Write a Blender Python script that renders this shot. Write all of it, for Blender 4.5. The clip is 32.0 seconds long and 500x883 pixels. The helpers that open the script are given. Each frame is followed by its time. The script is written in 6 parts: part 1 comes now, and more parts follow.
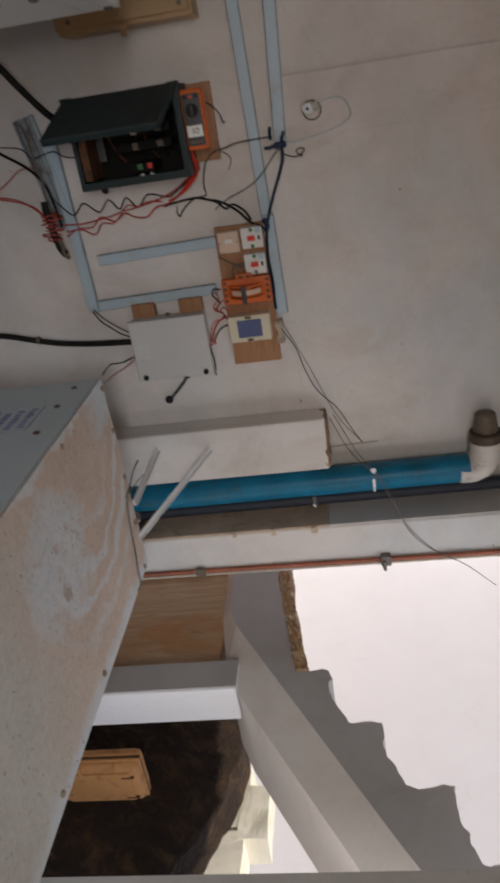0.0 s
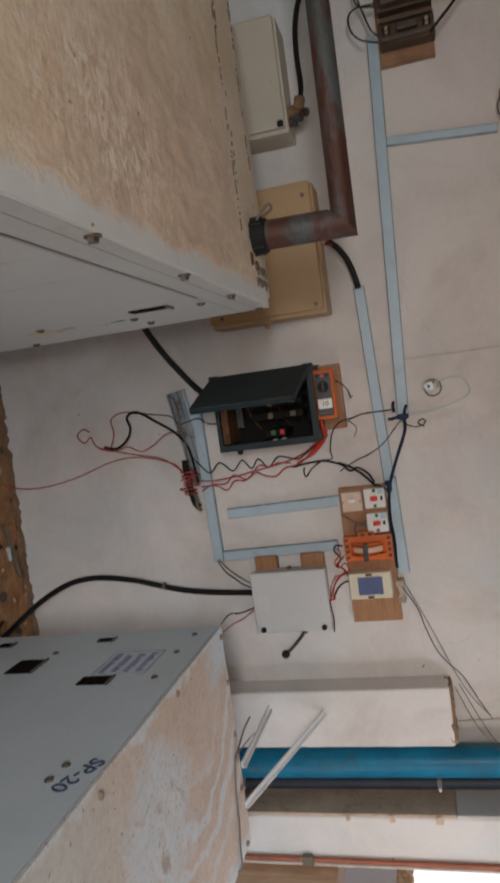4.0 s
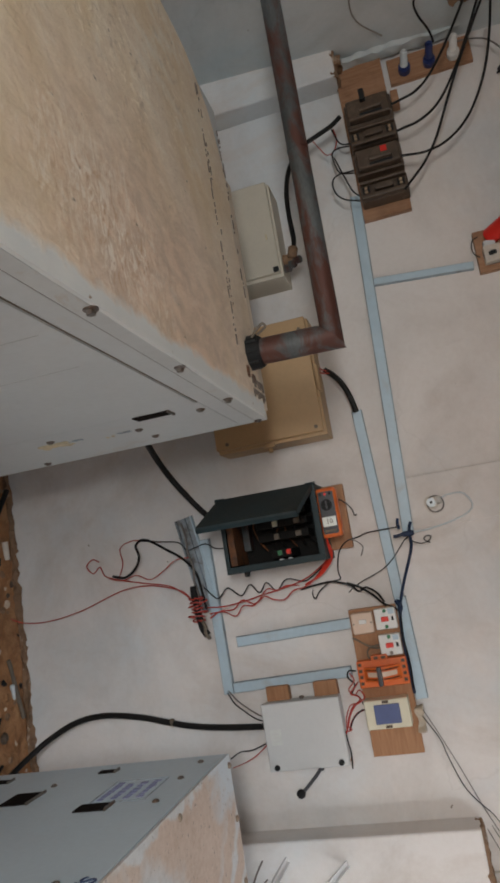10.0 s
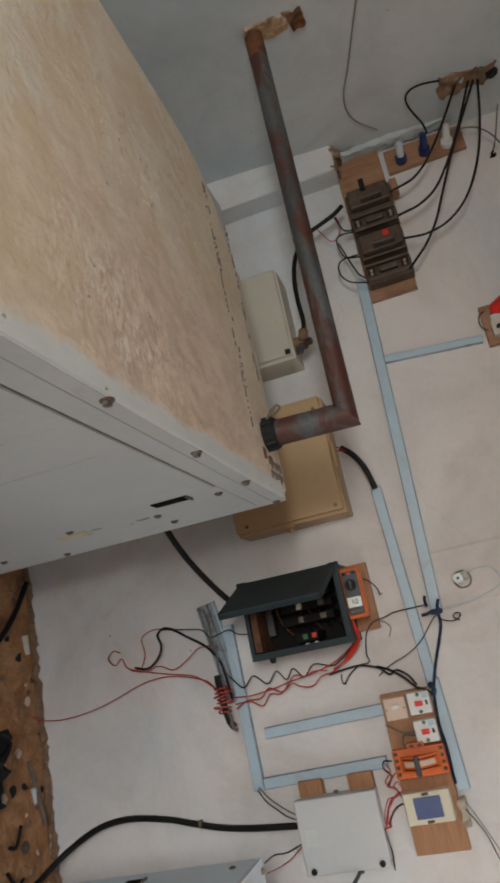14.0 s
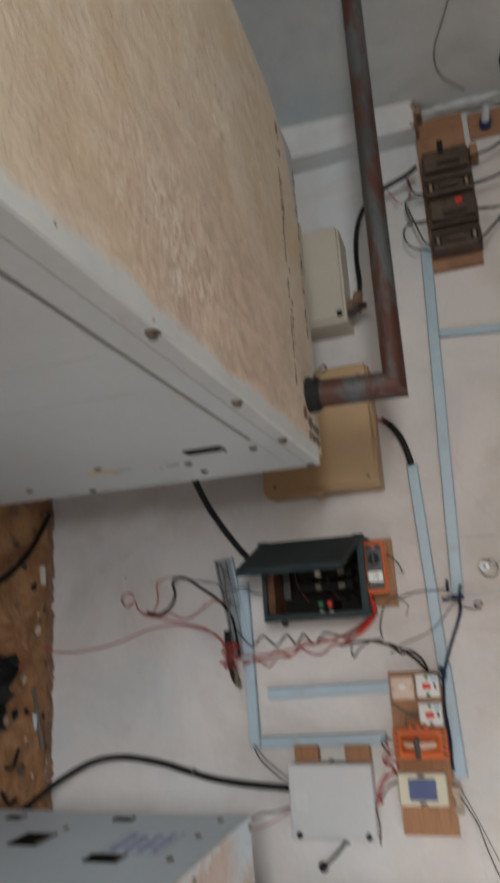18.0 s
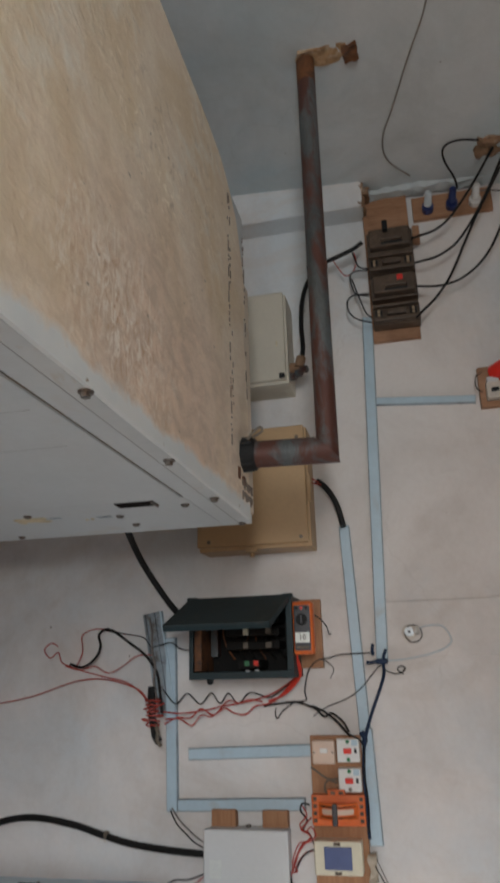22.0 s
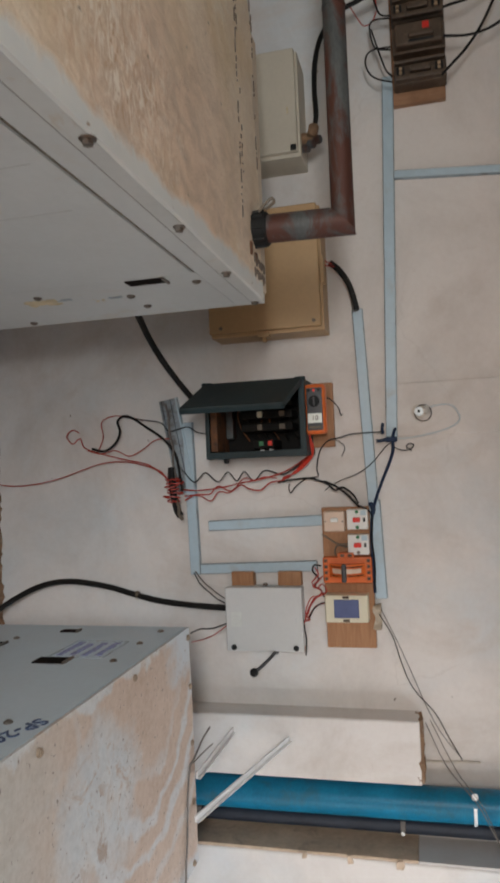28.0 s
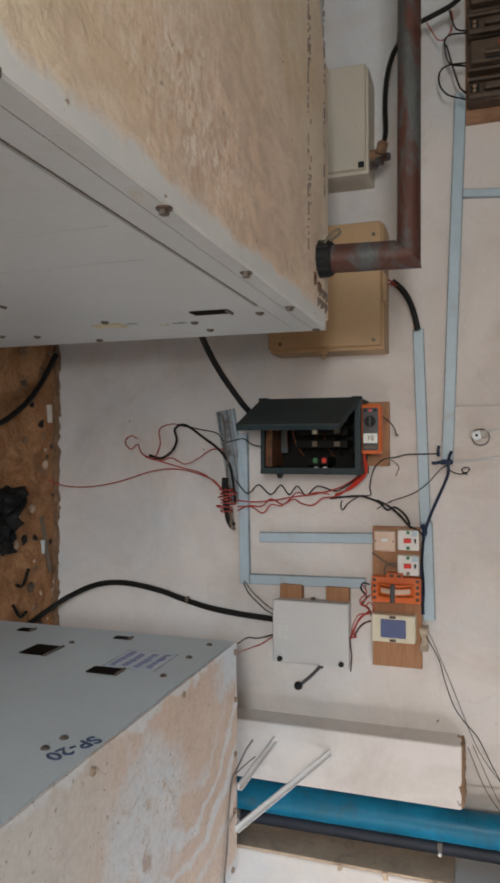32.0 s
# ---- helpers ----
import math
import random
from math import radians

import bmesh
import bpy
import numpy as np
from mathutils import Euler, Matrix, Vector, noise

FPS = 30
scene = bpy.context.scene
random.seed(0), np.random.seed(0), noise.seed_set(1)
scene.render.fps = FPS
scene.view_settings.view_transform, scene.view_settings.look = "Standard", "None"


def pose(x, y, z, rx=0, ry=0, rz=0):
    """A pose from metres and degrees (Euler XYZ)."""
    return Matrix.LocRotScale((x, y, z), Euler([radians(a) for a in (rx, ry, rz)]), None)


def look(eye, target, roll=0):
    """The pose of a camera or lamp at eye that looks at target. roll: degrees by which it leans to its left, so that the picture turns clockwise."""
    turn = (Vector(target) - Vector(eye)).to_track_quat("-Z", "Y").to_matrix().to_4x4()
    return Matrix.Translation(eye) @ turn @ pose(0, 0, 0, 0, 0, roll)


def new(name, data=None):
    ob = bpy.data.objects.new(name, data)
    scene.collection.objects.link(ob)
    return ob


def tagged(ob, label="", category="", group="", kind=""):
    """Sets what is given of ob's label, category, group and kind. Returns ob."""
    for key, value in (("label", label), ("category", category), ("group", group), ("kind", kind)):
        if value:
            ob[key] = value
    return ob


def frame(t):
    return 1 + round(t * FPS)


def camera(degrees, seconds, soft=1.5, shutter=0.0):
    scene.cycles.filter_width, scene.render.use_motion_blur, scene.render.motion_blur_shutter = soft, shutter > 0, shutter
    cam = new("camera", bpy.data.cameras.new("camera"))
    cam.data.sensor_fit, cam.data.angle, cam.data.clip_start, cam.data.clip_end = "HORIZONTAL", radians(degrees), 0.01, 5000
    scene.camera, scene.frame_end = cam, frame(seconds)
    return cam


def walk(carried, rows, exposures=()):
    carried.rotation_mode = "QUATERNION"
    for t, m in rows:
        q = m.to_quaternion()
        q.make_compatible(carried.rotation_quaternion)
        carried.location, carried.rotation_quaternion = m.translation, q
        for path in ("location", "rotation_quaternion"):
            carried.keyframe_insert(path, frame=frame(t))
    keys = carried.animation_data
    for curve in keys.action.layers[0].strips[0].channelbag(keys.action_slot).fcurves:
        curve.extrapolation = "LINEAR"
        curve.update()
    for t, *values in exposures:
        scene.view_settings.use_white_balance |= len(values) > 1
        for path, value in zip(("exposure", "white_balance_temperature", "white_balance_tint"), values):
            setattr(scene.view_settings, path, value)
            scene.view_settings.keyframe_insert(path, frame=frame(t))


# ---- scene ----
cam = camera(39.2, 32.0, soft=3.1, shutter=0.5)
PATH = [
    (0, (-0.046, 0.169, 1.63), (0.818, 1.954, 1.374), 84.4),
    (0.5, (-0.064, 0.148, 1.631), (0.739, 1.949, 1.292), 85.1),
    (1, (-0.057, 0.158, 1.636), (0.739, 1.971, 1.351), 85.1),
    (1.5, (-0.058, 0.154, 1.63), (0.744, 1.961, 1.329), 84.7),
    (2, (-0.049, 0.166, 1.637), (0.716, 1.991, 1.346), 84.7),
    (2.5, (-0.051, 0.167, 1.635), (0.814, 1.953, 1.38), 85.6),
    (3, (-0.049, 0.173, 1.627), (0.662, 2.007, 1.265), 84.9),
    (3.5, (-0.066, 0.149, 1.614), (0.294, 2.055, 1.13), 84.5),
    (5.5, (0.092, 0.091, 1.65), (-0.262, 2.02, 1.255), 78.4),
    (6, (0.112, 0.099, 1.662), (-0.487, 1.961, 1.243), 77.2),
    (6.5, (0.103, 0.108, 1.663), (-0.404, 1.993, 1.226), 78.2),
    (7, (0.107, 0.095, 1.677), (-0.295, 2.016, 1.294), 78.2),
    (7.5, (0.119, 0.096, 1.679), (-0.179, 2.032, 1.277), 80.3),
    (8, (0.113, 0.082, 1.677), (-0.183, 2.022, 1.292), 79.9),
    (8.5, (0.101, 0.076, 1.646), (-0.334, 1.961, 1.141), 78.5),
    (9, (0.107, 0.09, 1.657), (-0.373, 1.973, 1.184), 76.7),
    (9.5, (0.113, 0.092, 1.659), (-0.264, 2.004, 1.208), 77.7),
    (10, (0.109, 0.083, 1.65), (-0.234, 1.995, 1.174), 78.3),
    (10.5, (0.117, 0.076, 1.656), (-0.172, 2.004, 1.207), 77.6),
    (11, (0.108, 0.095, 1.648), (-0.203, 2.016, 1.188), 77.7),
    (11.5, (0.115, 0.081, 1.654), (-0.226, 2.004, 1.221), 77.6),
    (12, (0.12, 0.089, 1.656), (-0.266, 2.008, 1.246), 76.4),
    (12.5, (0.142, 0.101, 1.659), (-0.057, 2.045, 1.236), 76.6),
    (13, (0.094, 0.111, 1.647), (-0.16, 2.03, 1.147), 78.8),
    (13.5, (0.087, 0.077, 1.68), (-0.384, 1.978, 1.271), 78.0),
    (14, (0.104, 0.086, 1.65), (-0.466, 1.944, 1.179), 74.2),
    (14.5, (0.137, 0.096, 1.631), (-0.435, 1.934, 1.086), 74.7),
    (15, (0.157, 0.126, 1.607), (-0.245, 1.968, 0.941), 78.3),
    (15.5, (0.159, 0.135, 1.618), (-0.255, 1.997, 1.018), 78.7),
    (17.5, (0.152, 0.129, 1.623), (-0.123, 2.04, 1.102), 83.1),
    (18, (0.1, 0.135, 1.619), (-0.377, 1.989, 1.04), 82.0),
    (18.2, (0.089, 0.123, 1.625), (-0.529, 1.938, 1.055), 80.2),
    (18.5, (0.074, 0.105, 1.634), (-0.632, 1.911, 1.144), 83.0),
    (19, (0.074, 0.108, 1.626), (-0.674, 1.892, 1.119), 82.0),
    (19.5, (0.078, 0.074, 1.634), (-0.705, 1.836, 1.104), 83.2),
    (20, (0.071, 0.097, 1.635), (-0.694, 1.877, 1.138), 82.9),
    (20.5, (0.073, 0.103, 1.642), (-0.65, 1.906, 1.167), 83.2),
    (21, (0.078, 0.098, 1.654), (-0.639, 1.917, 1.231), 83.9),
    (21.5, (0.084, 0.101, 1.652), (-0.599, 1.932, 1.227), 84.0),
    (22, (0.091, 0.111, 1.655), (-0.517, 1.97, 1.24), 84.5),
    (22.5, (0.116, 0.114, 1.654), (-0.337, 2.022, 1.263), 85.0),
    (23, (0.139, 0.118, 1.657), (-0.204, 2.052, 1.279), 84.8),
    (23.5, (0.155, 0.118, 1.658), (-0.104, 2.061, 1.262), 84.9),
    (24, (0.162, 0.121, 1.658), (-0.088, 2.069, 1.277), 84.4),
    (24.5, (0.176, 0.143, 1.649), (-0.035, 2.085, 1.222), 83.3),
    (26.5, (0.191, 0.141, 1.664), (0.064, 2.101, 1.29), 83.2),
    (27, (0.197, 0.149, 1.654), (0.098, 2.104, 1.241), 83.5),
    (27.5, (0.202, 0.141, 1.639), (0.155, 2.078, 1.143), 85.5),
    (28, (0.148, 0.124, 1.639), (0.086, 2.064, 1.158), 87.0),
    (28.5, (0.091, 0.104, 1.64), (-0.015, 2.045, 1.167), 87.8),
    (29, (0.04, 0.112, 1.628), (-0.146, 2.019, 1.055), 87.4),
    (29.5, (0.044, 0.106, 1.648), (-0.078, 2.038, 1.147), 86.9),
    (30, (0.046, 0.083, 1.649), (0.015, 2.014, 1.132), 88.4),
    (30.5, (0.058, 0.066, 1.645), (0.014, 1.993, 1.111), 86.9),
    (31, (0.068, 0.074, 1.64), (0.076, 1.982, 1.041), 87.6),
    (31.5, (0.062, 0.08, 1.644), (0.056, 1.994, 1.062), 88.6),
    (32, (0.046, 0.095, 1.637), (0.024, 1.995, 1.015), 89.8),
]
EXPOSURES = [(0.0, -0.60, 7000, 15), (3.0, -0.60, 7000, 15), (4.5, 0.20, 6900, 13), (9.0, 0.19, 6750, 11), (14.0, 0.27, 6800, 10), (17.5, 0.27, 6750, 10), (19.0, 0.26, 6450, 10), (19.9, 0.13, 6450, 9), (21.5, 0.12, 6450, 9), (23.0, 0.17, 6750, 12), (27.0, 0.20, 6900, 12), (29.0, 0.28, 6850, 11), (32.0, 0.28, 6900, 12)]
walk(cam, [(t, look(eye, target, roll)) for t, eye, target, roll in PATH], EXPOSURES)

# ---- light ----
world = bpy.data.worlds.new("sky")
scene.world = world
world.use_nodes = True
wn = world.node_tree
sky = wn.nodes.new("ShaderNodeTexSky")
sky.sky_type, sky.sun_disc = "NISHITA", False
sky.sun_elevation, sky.sun_rotation = radians(60), radians(225)
bg = wn.nodes["Background"]
bg.inputs["Strength"].default_value = 0.15
wn.links.new(sky.outputs["Color"], bg.inputs["Color"])

sun = new("sun", bpy.data.lights.new("sun", "SUN"))
sun.data.energy, sun.data.angle, sun.data.color = 5.0, radians(3), (1.0, 0.96, 0.9)
sun.matrix_world = look((0, 0, 8), (0.354, 0.354, 7.134))

# added area lamps stand in for skylight: unseen doorway behind, opening head, yard jamb
for nm, eye, target, sx, sy, watts, spread in (
    ("unseen_doorway_fill", (-0.48, -1.95, 2.02), (-0.18, -1.02, 0.60), 1.1, 0.6, 65, 154),
    ("opening_sky_fill", (1.86, 1.72, 2.42), (1.50, 1.80, 0.9), 0.9, 0.28, 6, 160),
    ("hidden_yard_fill", (1.82, 0.90, 1.22), (0.60, 2.45, 1.15), 0.28, 1.15, 6, 170),
):
    lamp = new(nm, bpy.data.lights.new(nm, "AREA"))
    lamp.data.shape, lamp.data.size, lamp.data.size_y, lamp.data.energy = "RECTANGLE", sx, sy, watts
    lamp.data.color, lamp.data.spread = (0.93, 0.97, 1.0), radians(spread)
    lamp.matrix_world = look(eye, target)


# ---- materials ----
def nodes_of(name):
    m = bpy.data.materials.new(name)
    m.use_nodes = True
    nt = m.node_tree
    return m, nt, nt.nodes["Principled BSDF"], nt.nodes, nt.links


def noise_tex(nt, scale, detail=4.0, rough=0.55, stretch=(1, 1, 1), distort=0.0, coord=None):
    if coord is None:
        coord = nt.nodes.new("ShaderNodeTexCoord").outputs["Object"]
    mp = nt.nodes.new("ShaderNodeMapping")
    mp.inputs["Scale"].default_value = stretch
    nt.links.new(coord, mp.inputs["Vector"])
    n = nt.nodes.new("ShaderNodeTexNoise")
    n.inputs["Scale"].default_value, n.inputs["Detail"].default_value = scale, detail
    n.inputs["Roughness"].default_value, n.inputs["Distortion"].default_value = rough, distort
    nt.links.new(mp.outputs["Vector"], n.inputs["Vector"])
    return n.outputs["Fac"]


def ramp(nt, fac, stops):
    r = nt.nodes.new("ShaderNodeValToRGB")
    while len(r.color_ramp.elements) < len(stops):
        r.color_ramp.elements.new(0.5)
    for e, (p, c) in zip(r.color_ramp.elements, stops):
        e.position, e.color = p, (*c, 1) if len(c) == 3 else c
    nt.links.new(fac, r.inputs["Fac"])
    return r.outputs["Color"]


def mix(nt, fac, a, b, mode="MIX"):
    m = nt.nodes.new("ShaderNodeMix")
    m.data_type, m.blend_type = "RGBA", mode
    for sock, v in ((m.inputs["Factor"], fac), (m.inputs[6], a), (m.inputs[7], b)):
        if isinstance(v, (int, float)):
            sock.default_value = v
        elif isinstance(v, tuple):
            sock.default_value = (*v, 1)
        else:
            nt.links.new(v, sock)
    return m.outputs[2]


def bump(nt, bsdf, height, strength=0.3, dist=0.002):
    b = nt.nodes.new("ShaderNodeBump")
    b.inputs["Strength"].default_value, b.inputs["Distance"].default_value = strength, dist
    nt.links.new(height, b.inputs["Height"])
    nt.links.new(b.outputs["Normal"], bsdf.inputs["Normal"])


def step(nt, fac, lo, hi):
    return ramp(nt, fac, [(lo, (0, 0, 0)), (hi, (1, 1, 1))])


def paint(name, col, rough=0.5, metal=0.0, var=0.12, scale=6, grime=None, grime_at=(0.58, 0.75), fine=90, relief=0.15,
          dist=0.001, stretch=(1, 1, 1), per_object=0.0, spec=0.5):
    """A painted, moulded or bare surface: slow tone change, fine grain, and grime or rust patches where given."""
    m, nt, bsdf, _, links = nodes_of(name)
    slow, grain = noise_tex(nt, scale, 5, 0.6, stretch), noise_tex(nt, fine, 3, 0.6, stretch)
    lo, hi = tuple(c * (1 - var) for c in col), tuple(min(1, c * (1 + var)) for c in col)
    c = ramp(nt, slow, [(0.3, lo), (0.7, hi)])
    c = mix(nt, 0.25, c, ramp(nt, grain, [(0.35, lo), (0.65, hi)]))
    if grime:
        c = mix(nt, step(nt, noise_tex(nt, scale * 1.9, 7, 0.65, stretch, 0.6), *grime_at), c, grime)
    if per_object:
        info = nt.nodes.new("ShaderNodeObjectInfo")
        c = mix(nt, per_object, c, ramp(nt, info.outputs["Random"], [(0, (0.25, 0.25, 0.25)), (1, (0.9, 0.9, 0.9))]), "SOFT_LIGHT")
    links.new(c, bsdf.inputs["Base Color"])
    r = nt.nodes.new("ShaderNodeMapRange")
    r.inputs["To Min"].default_value, r.inputs["To Max"].default_value = max(0.05, rough - 0.12), min(1, rough + 0.12)
    links.new(slow, r.inputs["Value"])
    links.new(r.outputs["Result"], bsdf.inputs["Roughness"])
    bsdf.inputs["Metallic"].default_value = metal
    bsdf.inputs["Specular IOR Level"].default_value = spec
    if relief:
        bump(nt, bsdf, grain, relief, dist)
    return m


def plaster(name, col, stain, cool, stain_at=(0.52, 0.8), clouds=0.45):
    """Hand-trowelled lime-washed plaster: trowel waves, faint stains, pitting and hairline cracks."""
    m, nt, bsdf, _, links = nodes_of(name)
    c = ramp(nt, noise_tex(nt, 1.3, 5, 0.62), [(0.33, cool), (0.56, col)])
    c = mix(nt, step(nt, noise_tex(nt, 2.6, 8, 0.68, (1, 1, 0.7), 0.8), *stain_at), c, stain)
    cloud = ramp(nt, noise_tex(nt, 1.9, 7, 0.66, (1, 1, 1.3), 0.5), [(0.44, (0, 0, 0)), (0.74, (clouds, clouds, clouds))])
    c = mix(nt, cloud, c, tuple(k * 0.72 for k in stain))
    c = mix(nt, 0.12, c, ramp(nt, noise_tex(nt, 55, 4, 0.7), [(0.35, stain), (0.6, col)]))
    specks = step(nt, noise_tex(nt, 31, 2, 0.4), 0.80, 0.83)
    c = mix(nt, specks, c, (0.23, 0.19, 0.15))
    v = nt.nodes.new("ShaderNodeTexVoronoi")
    v.feature, v.inputs["Scale"].default_value = "DISTANCE_TO_EDGE", 1.7
    wob = nt.nodes.new("ShaderNodeTexCoord").outputs["Object"]
    warp = nt.nodes.new("ShaderNodeTexNoise")
    warp.inputs["Scale"].default_value, warp.inputs["Detail"].default_value = 3.0, 6
    links.new(wob, warp.inputs["Vector"])
    add = mix(nt, 0.35, wob, warp.outputs["Color"], "ADD")
    links.new(add, v.inputs["Vector"])
    crack = ramp(nt, v.outputs["Distance"], [(0.0, (1, 1, 1)), (0.006, (0, 0, 0))])
    some = mix(nt, 1.0, crack, step(nt, noise_tex(nt, 1.7, 2), 0.56, 0.62), "MULTIPLY")
    c = mix(nt, mix(nt, 1.0, some, (0.16, 0.16, 0.16), "MULTIPLY"), c, tuple(k * 0.7 for k in stain))
    links.new(c, bsdf.inputs["Base Color"])
    bsdf.inputs["Roughness"].default_value = 0.88
    bsdf.inputs["Specular IOR Level"].default_value = 0.25
    h = mix(nt, 0.3, noise_tex(nt, 7, 5, 0.6), noise_tex(nt, 70, 4, 0.7))
    bump(nt, bsdf, h, 0.35, 0.006)
    return m


def wood(name, dark, light, axis="z", rough=0.65, ply=False):
    m, nt, bsdf, _, links = nodes_of(name)
    st = {"x": (1.2, 14, 14), "y": (14, 1.2, 14), "z": (14, 14, 1.2)}[axis]
    g = noise_tex(nt, 4 if not ply else 2.2, 7, 0.65, st, 1.4)
    c = ramp(nt, g, [(0.3, dark), (0.68, light)])
    c = mix(nt, step(nt, noise_tex(nt, 5, 5, 0.6), 0.52, 0.75), c, tuple(k * 0.62 for k in dark))
    links.new(c, bsdf.inputs["Base Color"])
    bsdf.inputs["Roughness"].default_value = rough
    bump(nt, bsdf, g, 0.3, 0.0015)
    return m


def weathered(name):
    """Old plywood: orange-brown where it stayed dry, greyed and water-streaked between."""
    m, nt, bsdf, _, links = nodes_of(name)
    g = noise_tex(nt, 3.0, 7, 0.66, (14, 12, 1.0), 1.2)
    c = ramp(nt, g, [(0.3, (0.42, 0.27, 0.15)), (0.7, (0.62, 0.46, 0.30))])
    wet = noise_tex(nt, 3.2, 6, 0.6, (1, 1.6, 0.7), 0.8)
    c = mix(nt, ramp(nt, wet, [(0.50, (0, 0, 0)), (0.66, (0.75, 0.75, 0.75))]), c, (0.50, 0.24, 0.09))
    stain = calc(nt, "MULTIPLY_ADD", noise_tex(nt, 4.5, 5, 0.6), 0.16, axis_value(nt, "Y"))
    damp = nt.nodes.new("ShaderNodeMapRange")
    damp.inputs["From Min"].default_value, damp.inputs["From Max"].default_value = 2.90, 2.94
    links.new(stain, damp.inputs["Value"])
    c = mix(nt, mix(nt, 1.0, damp.outputs["Result"], (0.75, 0.75, 0.75), "MULTIPLY"), c, (0.30, 0.16, 0.075))
    mould = mix(nt, 1.0, step(nt, noise_tex(nt, 9, 6, 0.7, (3, 3, 0.8), 1.5), 0.56, 0.70), (0.5, 0.5, 0.5), "MULTIPLY")
    c = mix(nt, mould, c, (0.17, 0.13, 0.10))
    links.new(c, bsdf.inputs["Base Color"])
    bsdf.inputs["Roughness"].default_value = 0.8
    bump(nt, bsdf, g, 0.35, 0.002)
    return m


def calc(nt, op, a, b=0.0, c=0.0):
    m = nt.nodes.new("ShaderNodeMath")
    m.operation = op
    for sock, v in zip(m.inputs, (a, b, c)):
        if isinstance(v, (int, float)):
            sock.default_value = v
        else:
            nt.links.new(v, sock)
    return m.outputs["Value"]


def plan_distance(nt, cx, cy, sx=1.0, sy=1.0):
    """Distance on plan from a spot, with the axes scaled."""
    coord = nt.nodes.new("ShaderNodeTexCoord").outputs["Object"]
    mp = nt.nodes.new("ShaderNodeMapping")
    mp.inputs["Location"].default_value = (-cx * sx, -cy * sy, 0)
    mp.inputs["Scale"].default_value = (sx, sy, 0)
    nt.links.new(coord, mp.inputs["Vector"])
    d = nt.nodes.new("ShaderNodeVectorMath")
    d.operation = "LENGTH"
    nt.links.new(mp.outputs["Vector"], d.inputs[0])
    return d.outputs["Value"]


def axis_value(nt, axis):
    sep = nt.nodes.new("ShaderNodeSeparateXYZ")
    nt.links.new(nt.nodes.new("ShaderNodeTexCoord").outputs["Object"], sep.inputs["Vector"])
    return sep.outputs[axis]


